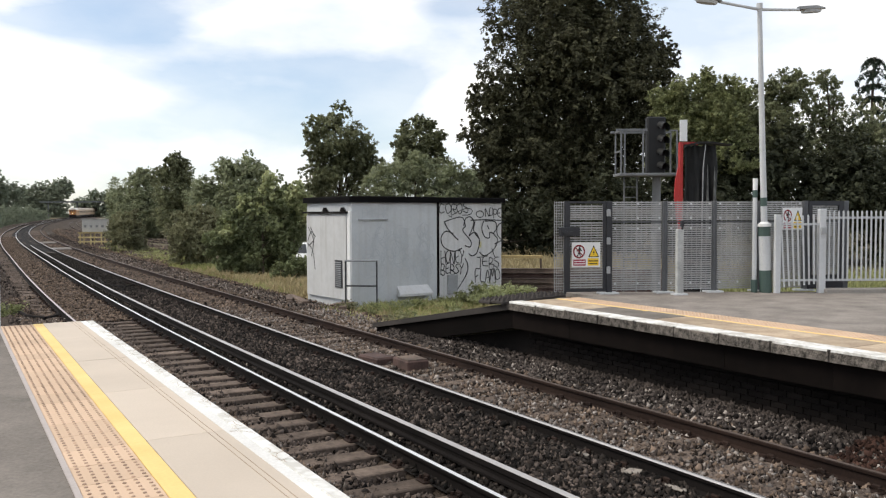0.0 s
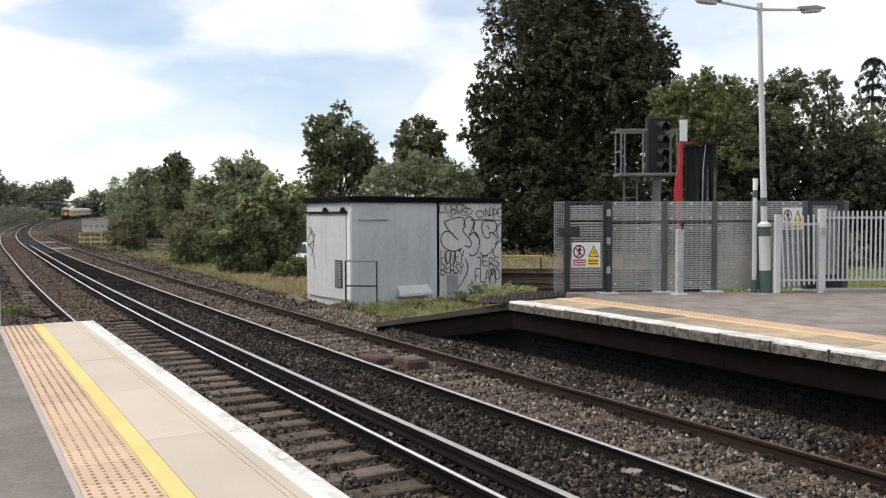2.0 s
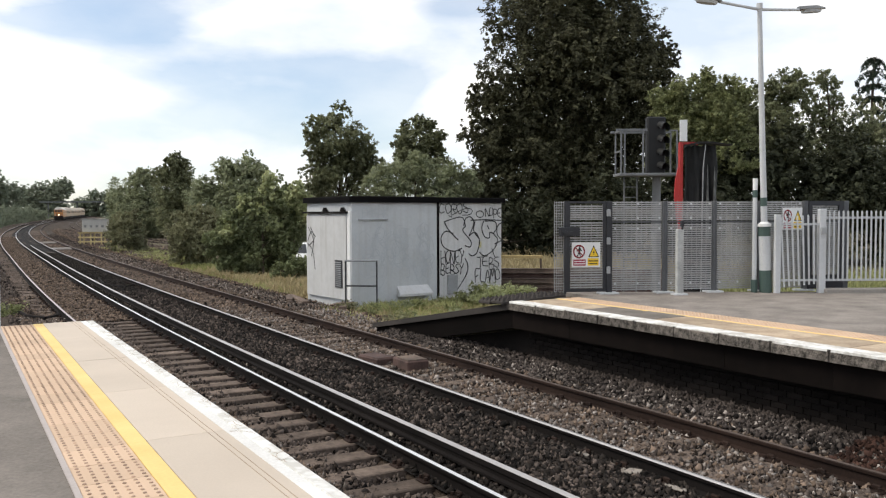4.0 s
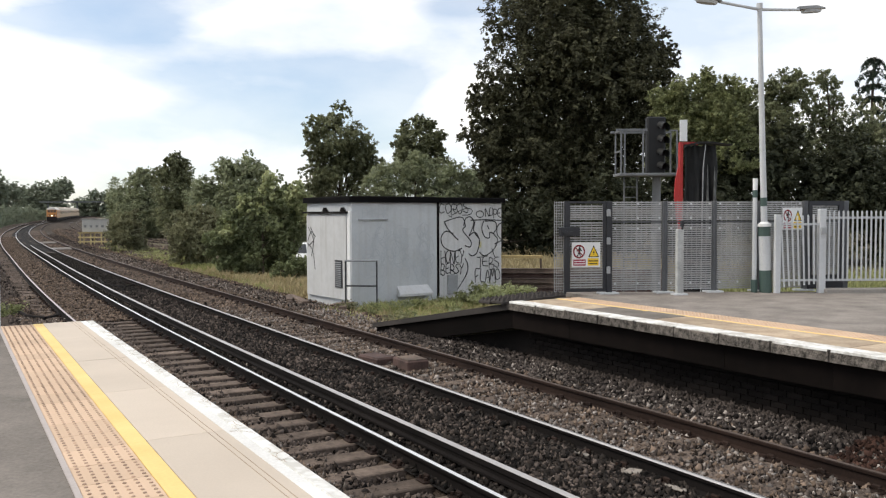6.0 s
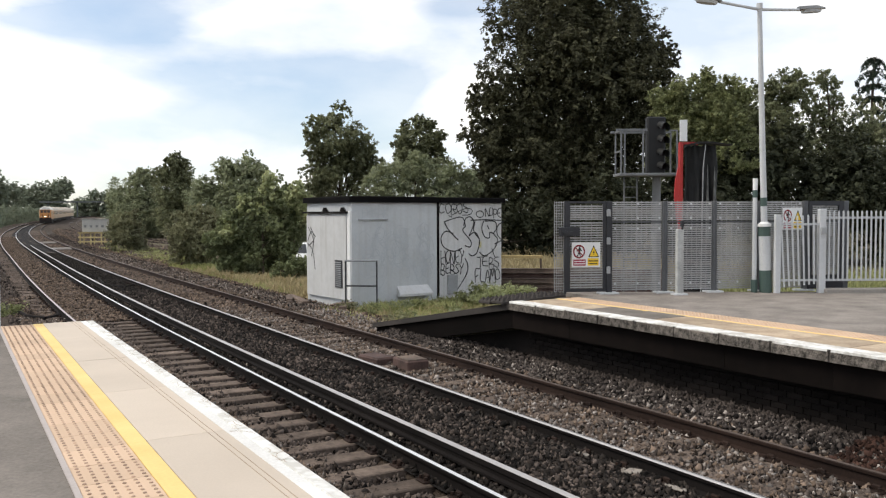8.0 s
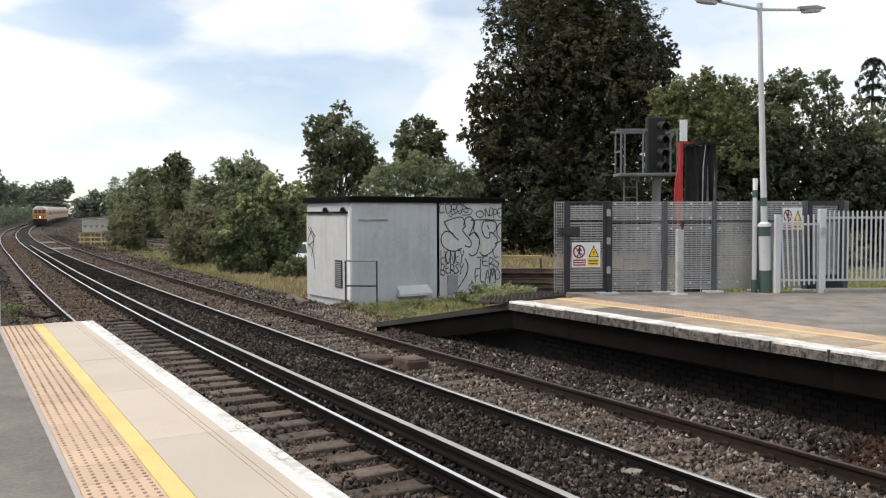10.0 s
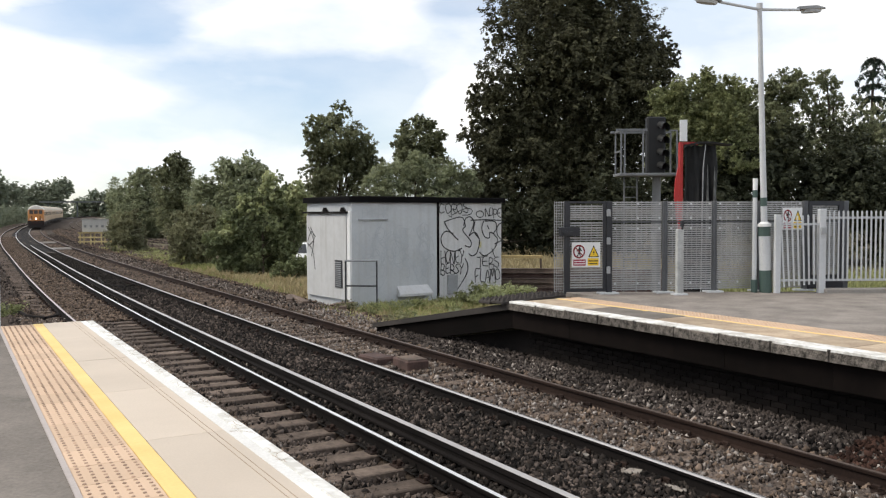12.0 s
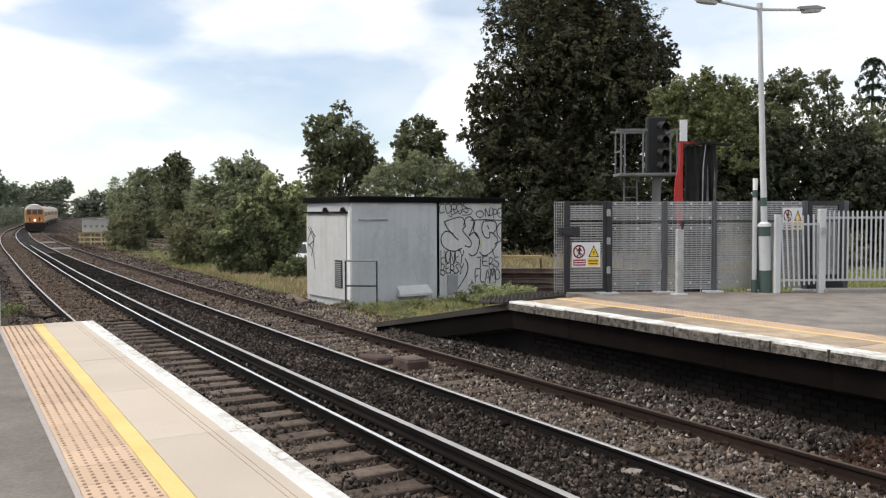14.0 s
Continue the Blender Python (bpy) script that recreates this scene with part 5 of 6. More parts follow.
        v = [mm @ Vector((x * 0.72 + 0.07, y * 0.85, z)) for z, s in ((-0.001, 1.0), (-0.06, 0.75)) for x, y in [(p[0] * (0.7 + 0.3 * s), p[1] * s) for p in pts]]
        part("bowl", Shape().add(v, [(i, (i + 1) % n, n + (i + 1) % n, n + i) for i in range(n)] + [tuple(range(n, 2 * n))]), "pale_steel", h, "clear lamp bowl")


def build_palisade():
    f = thing("palisade_fence", pose(13.60, 10.36, TOP2 - 0.01, 0, 0, -29.0), "pale grey steel palisade fence with gate", "fence")
    for z in (0.22, 1.26):
        part("gate_rail", Shape().box((0.0, -0.02, z), (0.70, 0.02, z + 0.04)), "pale_steel", f)
    for x, h, w in ((-0.05, 1.46, 0.075), (0.79, 1.56, 0.09)):
        part("post", Shape().box((x - w, -w * 0.6, 0), (x + w * 0.4, w * 0.6, h), bevel=0.008), "pale_steel", f, "square palisade post")
    part("latch", Shape().box((0.71, -0.09, 1.10), (0.82, -0.06, 1.22), bevel=0.01), "grey_steel", f)
    pale = Shape().box((-0.014, -0.012, 0.12), (0.014, 0.006, 1.40)).add([(-0.014, -0.012, 1.40), (0.014, -0.012, 1.40), (0.0, -0.012, 1.42), (-0.014, 0.006, 1.40), (0.014, 0.006, 1.40), (0.0, 0.006, 1.42)],
                                                                       [(0, 1, 2), (5, 4, 3), (0, 2, 5, 3), (1, 4, 5, 2)]).mesh("pale", "pale_steel")
    for i in range(7):
        part("pale", pale, "pale_steel", f, m=pose(0.06 + i * 0.093, -0.03, 0.0 + 0.008 * i, 0, -3.5 + i * 0.4, 0))
    part("kerb", Shape().box((0.80, -0.12, 0.0), (6.5, 0.10, 0.085), bevel=0.015), "concrete", f, "low concrete kerb under the fence")
    part("rail", Shape().box((0.80, -0.005, 1.38), (6.5, 0.025, 1.42)), "pale_steel", f)
    part("rail", Shape().box((0.80, -0.005, 0.22), (6.5, 0.025, 0.26)), "pale_steel", f)
    i = 0
    while 0.90 + i * 0.088 < 6.4:
        part("pale", pale, "pale_steel", f, m=pose(0.90 + i * 0.088, -0.012, 0.11))
        i += 1
    for x in (3.4, 6.0):
        part("post", Shape().box((x, 0.03, 0), (x + 0.08, 0.11, 1.46), bevel=0.008), "pale_steel", f)


def build_signal():
    s = thing("railway_signal", pose(17.51, 17.46, -0.345, 0, 0, -31.1), "black four-aspect colour-light signal on grey post with caged platform", "signal")
    part("post", Shape().tube((0.02, 0, 0), (0.02, 0, 3.85), 0.115, sides=16), "signal_grey", s)
    part("platform", Shape().box((-1.12, -0.45, 3.80), (0.55, 0.40, 3.87), bevel=0.01), "signal_grey", s, "grey access platform")
    for x, y in ((-1.06, -0.42), (-0.80, 0.35), (-0.46, -0.42), (-1.06, 0.36), (0.50, -0.30), (0.50, 0.36)):
        part("cage_post", Shape().box((x - 0.02, y - 0.02, 3.87), (x + 0.02, y + 0.02, 5.06)), "signal_grey", s)
    for a, b in (((-1.20, -0.445, 5.02), (-0.35, -0.395, 5.08)), ((-1.20, 0.335, 5.02), (0.5, 0.385, 5.08)), ((-1.09, -0.39, 4.45), (-1.05, 0.33, 4.49)), ((-1.09, -0.39, 5.02), (-1.05, 0.33, 5.06)), ((0.28, -0.3, 5.02), (0.52, -0.26, 5.06))):
        part("cage_rail", Shape().box(a, b), "signal_grey", s)
    ladder = Shape()
    for x in (-0.86, -0.50):
        ladder.box((x - 0.02, 0.1, 0.0), (x + 0.02, 0.14, 3.8))
    for i in range(12):
        ladder.box((-0.86, 0.105, 0.3 + i * 0.29), (-0.50, 0.135, 0.325 + i * 0.29))
    part("ladder", ladder, "signal_grey", s)
    head = part("signal_head", Shape().box((-0.29, -0.16, 3.88), (0.23, 0.12, 5.44), bevel=0.04), "signal_black", s, "tall black signal head")
    rot = pose(0.02, 0.05, 0, 0, 0, 20)
    for i in range(4):
        z = 4.08 + i * 0.37
        part("lens", Shape().tube(rot @ Vector((0.0, -0.22, z)), rot @ Vector((0, -0.26, z)), 0.10, sides=20), "lens", head)
        hood, n = Shape(), 12
        v = []
        for d, drop in ((-0.2, 0.0), (-0.46, -0.06)):
            v += [rot @ Vector((0.125 * math.cos(a), d, z + 0.125 * math.sin(a) + drop)) for a in [(-0.15 + 1.3 * k / n) * math.pi - 0.3 for k in range(n + 1)]]
        hood.add(v, [(k, k + 1, n + 2 + k, n + 1 + k) for k in range(n)] + [(n + 1 + k, n + 2 + k, k + 1, k) for k in range(0)])
        part("hood", hood, "signal_black", head)
    # red-framed sheeted equipment beside it
    e = thing("sheeted_equipment", pose(16.57, 15.69, -0.345, 0, 0, -31.1), "red-framed equipment stand draped in black sheeting", "equipment")
    part("frame", Shape().box((-0.03, -0.05, 0), (0.08, 0.05, 4.58), bevel=0.01).box((0.10, -0.04, 4.50), (0.45, 0.04, 4.58)), "red_paint", e, "red steel upright")
    curve = [(-0.03, 4.0), (-0.11, 3.6), (-0.14, 3.2), (-0.08, 2.7), (-0.03, 2.4)]
    v = [(x, y, z) for y in (-0.03, 0.03) for x, z in curve]
    part("curved_plate", Shape().add(v, [(0, 1, 2, 3, 4), (9, 8, 7, 6, 5)] + [(i + 1, i, i + 5, i + 6) for i in range(4)]), "red_paint", e)
    part("white_board", Shape().box((-0.02, -0.07, 4.60), (0.17, -0.03, 5.14), bevel=0.005), "white_sign", e, "white end board")
    sheet, n = Shape(), 24
    v = []
    for j in range(9):
        z = 4.50 - j * 0.55
        for i in range(n + 1):
            v.append((0.10 + (0.84 + 0.05 * math.sin(j * 1.3)) * i / n, 0.22 * noise.noise((i * 0.35, j * 0.4, 2.0)) - 0.03, z + 0.03 * math.sin(i * 0.9)))
    m = n + 1
    sheet.add(v, [(j * m + i, j * m + i + 1, (j + 1) * m + i + 1, (j + 1) * m + i) for j in range(8) for i in range(n)])
    part("sheeting", sheet, "sheet_black", e, "hanging black sheeting", smooth=True)
    lid = [(0.10, 4.50), (0.45, 4.585), (0.80, 4.575), (1.30, 4.50), (1.30, 4.485), (0.80, 4.53), (0.45, 4.53), (0.10, 4.44)]
    part("canopy", Shape().add([(x, y, z) for y in (-0.2, 0.25) for x, z in lid], [(0, 7, 6, 1), (1, 6, 5, 2), (2, 5, 4, 3), (9, 14, 15, 8), (10, 13, 14, 9), (11, 12, 13, 10)] + [(i, (i + 1) % 8, 8 + (i + 1) % 8, 8 + i) for i in range(8)]), "sheet_black", e, "sagging dark canopy")
    part("pole", Shape().tube((0.50, -0.20, 0.0), (0.54, -0.20, 3.9), 0.014).tube((0.54, -0.20, 3.9), (0.60, -0.19, 4.5), 0.014, 0.010), "grey_steel", e)
    for x, r, z in ((0.66, 0.05, 3.3), (0.84, 0.065, 3.25)):
        part("sheet_fold", Shape().tube((x, -0.22, 2.0), (x, -0.20, z - 0.3), r, r * 0.8).tube((x, -0.20, z - 0.3), (x, -0.18, z + 0.7), r * 0.8, 0.006), "fold_grey", e, "pale torn strip of sheeting")


LITTER = ((5.92, 6.21, 0.20), (5.90, 6.93, 0.15), (5.90, 5.60, 0.22), (5.4, 7.7, 0.10))


def build_clutter():
    blk = thing("timber_block", pose(6.74, 12.30, -0.19, 0, 0, -4), "weathered reddish timber block lying between the rails", "block")
    part("body", Shape().box((0, 0, 0), (0.40, 0.60, 0.19), bevel=0.02), "red_timber", blk)
    part("top_board", Shape().box((0.02, 0.03, 0.1905), (0.38, 0.50, 0.210), bevel=0.006), "timber", blk)
    blk2 = thing("timber_block", pose(6.58, 13.05, -0.19, 0, 0, 9), "dark broken timber block between the rails", "block")
    part("body", Shape().box((0, 0, 0), (0.40, 0.62, 0.15), bevel=0.03), "red_timber", blk2)
    for x, y, turn, l in ((9.45, 23.1, 80, 2.3), (9.72, 21.2, 55, 2.0), (9.3, 24.0, 70, 1.2), (9.9, 22.0, 35, 1.2)):
        pl = thing("plank", pose(x, y, -0.24, 0, 0, turn), "old reddish timber plank lying in the grass", "plank", "planks by the hut")
        part("board", Shape().box((0, 0, 0.0), (l, 0.2, 0.16), bevel=0.012), "timber", pl)
    BAR = 2.7
    bar = thing("timber_barrier", pose(16.2, 25.3, -0.3, 0, 0, -37), "ochre timber barrier beyond the platform end", "barrier")
    for x in (0.2, BAR - 0.1):
        part("post", Shape().box((x, 0, 0), (x + 0.07, 0.07, 1.24)), "timber", bar)
    part("top_rail", Shape().box((0, -0.03, 1.16), (BAR, 0.10, 1.26), bevel=0.01), "yellow_timber", bar)
    part("lower_rail", Shape().box((0.05, 0.0, 0.62), (BAR - 0.05, 0.05, 0.70)), "timber", bar)
    rng = random.Random(2)
    for i in range(10):
        r = thing("stacked_rail", pose(15.9, 24.6 - (i % 2) * 0.17, -0.10 + (i // 2) * 0.165, 0, rng.uniform(-0.3, 0.3), -35 + rng.uniform(-1.5, 1.5)), "rusty length of rail with pale worn edge on a stack", "rail", "stack of old rails")
        part("length", Shape().sweep(RAIL, [(0, 0, 0, 1.5708), (6.5, 0, 0, 1.5708)], kinds=RAIL_KINDS), (("timber", "sleeper", "red_timber")[i * 2 % 3], "rail_grey"), r)
    c = thing("relay_cabinet", pose(11.75, 80.3, 0.86, 0, 0, -27), "pale grey lineside relay cabinet on a yellow timber staging", "cabinet")
    part("body", Shape().box((0, 0, 0), (2.02, 0.8, 1.12), bevel=0.02), "cabinet_grey", c)
    for i in range(4):
        part("door", Shape().box((0.04 + i * 0.49, -0.02, 0.08), (0.50 + i * 0.49, -0.001, 1.02), bevel=0.006), "cabinet_grey", c)
        part("vent", Shape().box((0.16 + i * 0.49, -0.03, 0.42), (0.36 + i * 0.49, -0.021, 0.62)), "signal_grey", c)
    part("lid", Shape().box((-0.05, -0.06, 1.12), (2.07, 0.86, 1.17)), "cabinet_grey", c)
    st = thing("timber_staging", pose(11.5, 80.2, -0.3, 0, 0, -27), "yellow timber staging under the relay cabinet", "staging")
    for z in (0.28, 0.66, 1.06):
        part("rail", Shape().box((-0.1, -0.1, z), (2.7, -0.04, z + 0.13)), "pale_timber", st)
    for x in (0.0, 0.9, 1.8, 2.6):
        part("post", Shape().box((x, -0.04, 0), (x + 0.1, 0.06, 1.15)).box((x, 0.9, 0), (x + 0.1, 1.0, 1.15)), "pale_timber", st)
    part("deck", Shape().box((-0.1, -0.1, 1.10), (2.7, 1.05, 1.16)), "pale_timber", st)
    for y in (84.0, 68.5):
        x, yy, z, h = station(y)
        b = thing("crossing_board", pose(x, yy, -0.14, 0, 0, -math.degrees(h)), "pale board laid between the rails", "board", "boards between rails")
        part("board", Shape().box((-0.68, -0.9, 0), (0.66, 0.9, 0.10), bevel=0.01), "concrete", b)
    st = thing("timber_stack", pose(14.6, 58.5, -0.3, 0, 0, -30), "stack of old brown sleepers among the bushes", "timber")
    for r in range(4):
        for k in range(3):
            part("sleeper", Shape().box((k * 2.7, 0.0, r * 0.24), (k * 2.7 + 2.6, 0.5, r * 0.24 + 0.2), bevel=0.015), "timber", st)
    car = thing("parked_car", pose(15.2, 39.0, -0.42, 0, 0, 62), "white car parked behind the bushes", "car")
    body = [(-2.0, 0.35), (-2.0, 0.85), (-1.2, 0.98), (-0.6, 1.42), (0.9, 1.44), (1.6, 1.0), (2.0, 0.85), (2.0, 0.35)]
    n = len(body)
    v = [(x, y * (0.82 if z > 1.2 else 1), z) for y in (-0.85, 0.85) for x, z in body]
    part("body", Shape().add(v, [tuple(range(n)), tuple(range(2 * n - 1, n - 1, -1))] + [((i + 1) % n, i, n + i, n + (i + 1) % n) for i in range(n)]), "white_sign", car)
    part("windscreen", Shape().add([(-1.18, -0.72, 1.01), (-1.18, 0.72, 1.01), (-0.64, 0.62, 1.41), (-0.64, -0.62, 1.41)], [(0, 3, 2, 1)]), "window_glass", car)
    for sy in (-0.845, 0.845):
        part("side_window", Shape().add([(-0.9, sy * 1.0, 1.02), (1.3, sy, 1.02), (0.85, sy * 0.86, 1.36), (-0.6, sy * 0.86, 1.36)], [(0, 1, 2, 3)]), "window_glass", car)
    for x in (-1.3, 1.3):
        for y in (-0.82, 0.82):
            wheel = part("wheel", Shape().tube((x, y - 0.09, 0.31), (x, y + 0.09, 0.31), 0.31, sides=18), "black_iron", car)
    rng = random.Random(21)
    for x, y, w in LITTER:
        lit = thing("litter", pose(x, y, -0.105, rng.uniform(-12, 12), rng.uniform(-12, 12), rng.uniform(0, 180)), "pale crumpled scrap lying on the dark ballast", "litter", "scraps between the tracks")
        g = 5
        v = [(w * (i / g - 0.5), 0.55 * w * (j / g - 0.5) * (1 - 0.5 * abs(i / g - 0.5)), 0.03 * noise.noise((i * 0.9 + x, j * 0.9 + y, 0.0))) for j in range(g + 1) for i in range(g + 1)]
        low = [(a, b, c - 0.006) for a, b, c in v]
        m = (g + 1) ** 2
        quads = [(j * (g + 1) + i, j * (g + 1) + i + 1, (j + 1) * (g + 1) + i + 1, (j + 1) * (g + 1) + i) for j in range(g) for i in range(g)]
        part("scrap", Shape().add(v + low, quads + [tuple(m + k for k in q[::-1]) for q in quads]), "pale_scrap", lit)
    cable = thing("track_cable", Matrix(), "black cable looped between the tracks", "cable")
    s = Shape()
    pts = [(5.9, 36.5), (5.6, 33.5), (5.9, 31.5), (6.5, 32.5), (6.9, 34.5)]
    for a, b in zip(pts, pts[1:]):
        s.tube((*a, -0.12), (*b, -0.12), 0.035, sides=8)
    part("loop", s, "black_iron", cable)
    lead = thing("rail_lead", Matrix(), "thick black cable beside the near rail", "cable")
    s = Shape()
    pts = [(2.05, 25.6), (2.15, 23.9), (2.5, 23.2), (2.85, 23.6), (2.95, 24.6)]
    for a, b in zip(pts, pts[1:]):
        s.tube((*a, -0.13), (*b, -0.13), 0.045, sides=8)
    part("loop", s, "black_iron", lead)
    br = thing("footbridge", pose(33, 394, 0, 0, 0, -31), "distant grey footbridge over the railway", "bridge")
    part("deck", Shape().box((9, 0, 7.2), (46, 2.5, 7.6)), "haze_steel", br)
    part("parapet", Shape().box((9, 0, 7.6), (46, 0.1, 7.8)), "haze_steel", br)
    for x in (12, 24, 40):
        part("pier", Shape().box((x, 0.6, -0.4), (x + 0.35, 1.2, 7.2)), "haze_steel", br)


# ---- plants ----
def leaf_cloud(rng, lobes, count, size, clump=0.16, shell=0.55, knobs=0, reach=0.82, rise=0.35):
    """Leaf quads gathered on twigs, on and inside a set of lobes (x, y, z, radius)."""
    lob = np.array(lobes, float)
    if knobs:
        sub = []
        for x, y, z, r in lob:
            for _ in range(knobs):
                d = rng.normal(size=3)
                d /= np.linalg.norm(d)
                k = rng.uniform(0.22, 0.45)
                sub.append((x + d[0] * r * reach, y + d[1] * r * reach, max(0.2, z + d[2] * r * (reach + 0.04)), r * k))
        lob[:, 3] *= 0.86
        lob = np.concatenate([lob, np.array(sub)])
    area = lob[:, 3] ** 1.7
    per = 22
    nc = max(1, count // per)
    which = rng.choice(len(lob), nc, p=area / area.sum())
    d = rng.normal(size=(nc, 3))
    d /= np.linalg.norm(d, axis=1)[:, None]
    rad = lob[which, 3] * (shell + (1.08 - shell) * rng.uniform(0, 1, nc) ** 0.6)
    cc = lob[which, :3] + d * rad[:, None] * np.array([1, 1, 0.92])
    spread = clump * np.clip(lob[which, 3], 0.6, 3.0) * rng.uniform(0.5, 1.3, nc)
    # each clump is a leafy twig that grows outward and up, thinning to its tip
    way = d * 0.9 + rng.normal(size=(nc, 3)) * 0.45 + np.array([0, 0, rise])
    way /= np.linalg.norm(way, axis=1)[:, None]
    n = nc * per
    t = rng.uniform(0, 1, n) ** 0.85
    run = np.repeat(spread, per) * 2.6
    g = np.repeat(way, per, 0)
    c = np.repeat(cc, per, 0) + g * (run * (t - 0.35))[:, None] + np.clip(rng.normal(size=(n, 3)), -1.6, 1.6) * (run * (0.24 - 0.15 * t))[:, None]
    c[:, 2] = np.maximum(c[:, 2] - 0.18 * run * t * t, 0.05)
    nrm = rng.normal(size=(n, 3)) * 0.5 + np.repeat(d, per, 0) * 0.6 + np.array([0, 0, 0.65])
    nrm /= np.linalg.norm(nrm, axis=1)[:, None]
    u = np.cross(nrm, np.cross(g + rng.normal(size=(n, 3)) * 0.6, nrm))
    u /= np.linalg.norm(u, axis=1)[:, None] + 1e-6
    w = np.cross(nrm, u)
    s = (size * rng.uniform(0.55, 1.3, n))[:, None]
    if knobs:
        s[rng.uniform(0, 1, n) < 0.25] *= 1.5
    v = np.stack([c - u * s * 0.5, c + w * s * 0.27 - u * s * 0.05, c + u * s * 0.55 - nrm * s * 0.1, c - w * s * 0.27 - u * s * 0.05], 1).reshape(-1, 3)
    return v, np.arange(n * 4).reshape(-1, 4)


def tree(name, label, category, base, lobes, leaves, size, leaf, trunk=0.25, seed=1, group="", clump=0.16, shell=0.5, zb=-0.3, knobs=8, core=True, reach=0.88, rise=0.35):
    rng = np.random.RandomState(seed)
    leaves, size = int(leaves * 1.3), size * 0.84
    t = thing(name, pose(base[0], base[1], zb), label, category, group)
    wood = Shape()
    high = max(l[2] for l in lobes)
    px, py, pz, steps = 0.0, 0.0, 0.0, 6
    for i in range(steps):
        q = (px + rng.uniform(-0.15, 0.15) * trunk * 2, py + rng.uniform(-0.15, 0.15) * trunk * 2, high * 0.85 * (i + 1) / steps)
        wood.tube((px, py, pz), q, trunk * (1 - 0.8 * i / steps), trunk * (1 - 0.8 * (i + 1) / steps), 8)
        px, py, pz = q
    for l in lobes:
        a = Vector((0, 0, max(0.1, l[2] * 0.5)))
        e = Vector(l[:3])
        mid = a.lerp(e, 0.5) + Vector((0, 0, 0.08 * l[2]))
        wood.tube(a, mid, trunk * 0.35, trunk * 0.22, 6).tube(mid, e, trunk * 0.22, trunk * 0.06, 6)
        for k in range(4):
            d = Vector(rng.normal(size=3)).normalized() * l[3] * 0.8
            wood.tube(e, e + d, trunk * 0.08, trunk * 0.02, 5)
    part("trunk", wood, "bark", t)
    v, f = leaf_cloud(rng, lobes, leaves, size, clump, shell, knobs, reach, rise)
    if core:
        inner = [(x, y, z, r * 0.62) for x, y, z, r in lobes]
        v2, f2 = leaf_cloud(rng, inner, leaves // 9, size * 2.3, clump, 0.3)
        v, f = np.concatenate([v, v2]), np.concatenate([f, f2 + len(v)])
    part("crown", fast_mesh("crown", v, f, leaf), leaf, t)
    return t


def build_trees():
    tree("tree", "huge dark-leaved tree behind the railway fence", "tree", (35.5, 42.8),
         [(-1.1, 0.2, 14.0, 3.9), (1.7, -2.3, 13.5, 3.4), (-3.3, 0.4, 11.4, 3.0), (0.3, -1.8, 10.7, 4.3), (4.2, -2.7, 12.3, 1.8), (-3.5, 1.9, 8.4, 2.7), (0.1, 1.3, 7.8, 4.3), (2.8, -1.6, 8.0, 3.6),
          (-4.1, 2.3, 5.2, 2.2), (-1.5, 1.1, 4.1, 3.9), (1.6, -1.9, 4.4, 3.6), (4.2, -2.7, 9.1, 1.6), (-3.1, 2.5, 1.9, 1.6), (-0.5, -0.6, 1.6, 3.0), (0.2, 0.9, 17.6, 3.6), (1.0, -2.0, 17.8, 2.7), (-4.9, 2.9, 4.4, 1.8), (-4.7, 2.7, 7.0, 1.5), (-4.7, 2.7, 10.2, 1.1), (-5.6, 3.4, 2.4, 1.8)],
         230000, 0.20, "leaf_dark", 0.55, 11, clump=0.13, shell=0.3, knobs=9, reach=0.94, rise=0.1)
    tree("tree", "dark upright tree beyond the hut", "tree", (25.8, 56.8),
         [(-0.2, -0.1, 8.3, 1.8), (1.0, -0.6, 7.7, 1.3), (-1.2, 0.7, 7.1, 1.2), (1.7, -1.0, 6.0, 1.0), (-1.0, 0.6, 5.9, 1.4), (1.1, -0.7, 6.5, 1.4), (0.0, 0.5, 4.5, 1.8), (1.3, -0.7, 4.7, 1.2), (-1.5, 0.9, 4.5, 0.8), (-0.4, 0.5, 9.4, 0.7)], 48000, 0.19, "leaf_olive", 0.22, 12, shell=0.35, knobs=10, reach=1.0, core=False)
    tree("tree", "dark narrow tree beyond the hut", "tree", (30.5, 54.0),
         [(0.1, 0.1, 8.1, 1.4), (0.8, -0.5, 7.8, 0.9), (-0.6, 0.4, 6.6, 1.1), (1.2, -0.7, 6.7, 1.0), (-0.9, 0.7, 7.7, 0.7), (0.2, -0.2, 9.1, 0.6), (0.3, 0.6, 5.9, 1.4)], 30000, 0.19, "leaf_olive", 0.2, 13, shell=0.35, knobs=10, reach=1.0, core=False)
    tree("shrub", "bright green shrub mass behind the hut roof", "shrub", (23.5, 41.9),
         [(-0.8, 0.8, 4.9, 1.1), (1.0, 0.1, 5.0, 1.1), (2.0, -1.0, 4.8, 0.9), (-1.8, 1.0, 4.3, 0.8), (0.1, 0.1, 5.3, 0.7), (2.8, -1.2, 4.2, 0.8), (-0.4, 0.2, 3.4, 1.6), (1.6, -0.7, 3.4, 1.5), (0.6, 0, 1.6, 1.8)], 56000, 0.13, "leaf_soft", 0.14, 14, shell=0.35, knobs=10, reach=0.95, core=False)
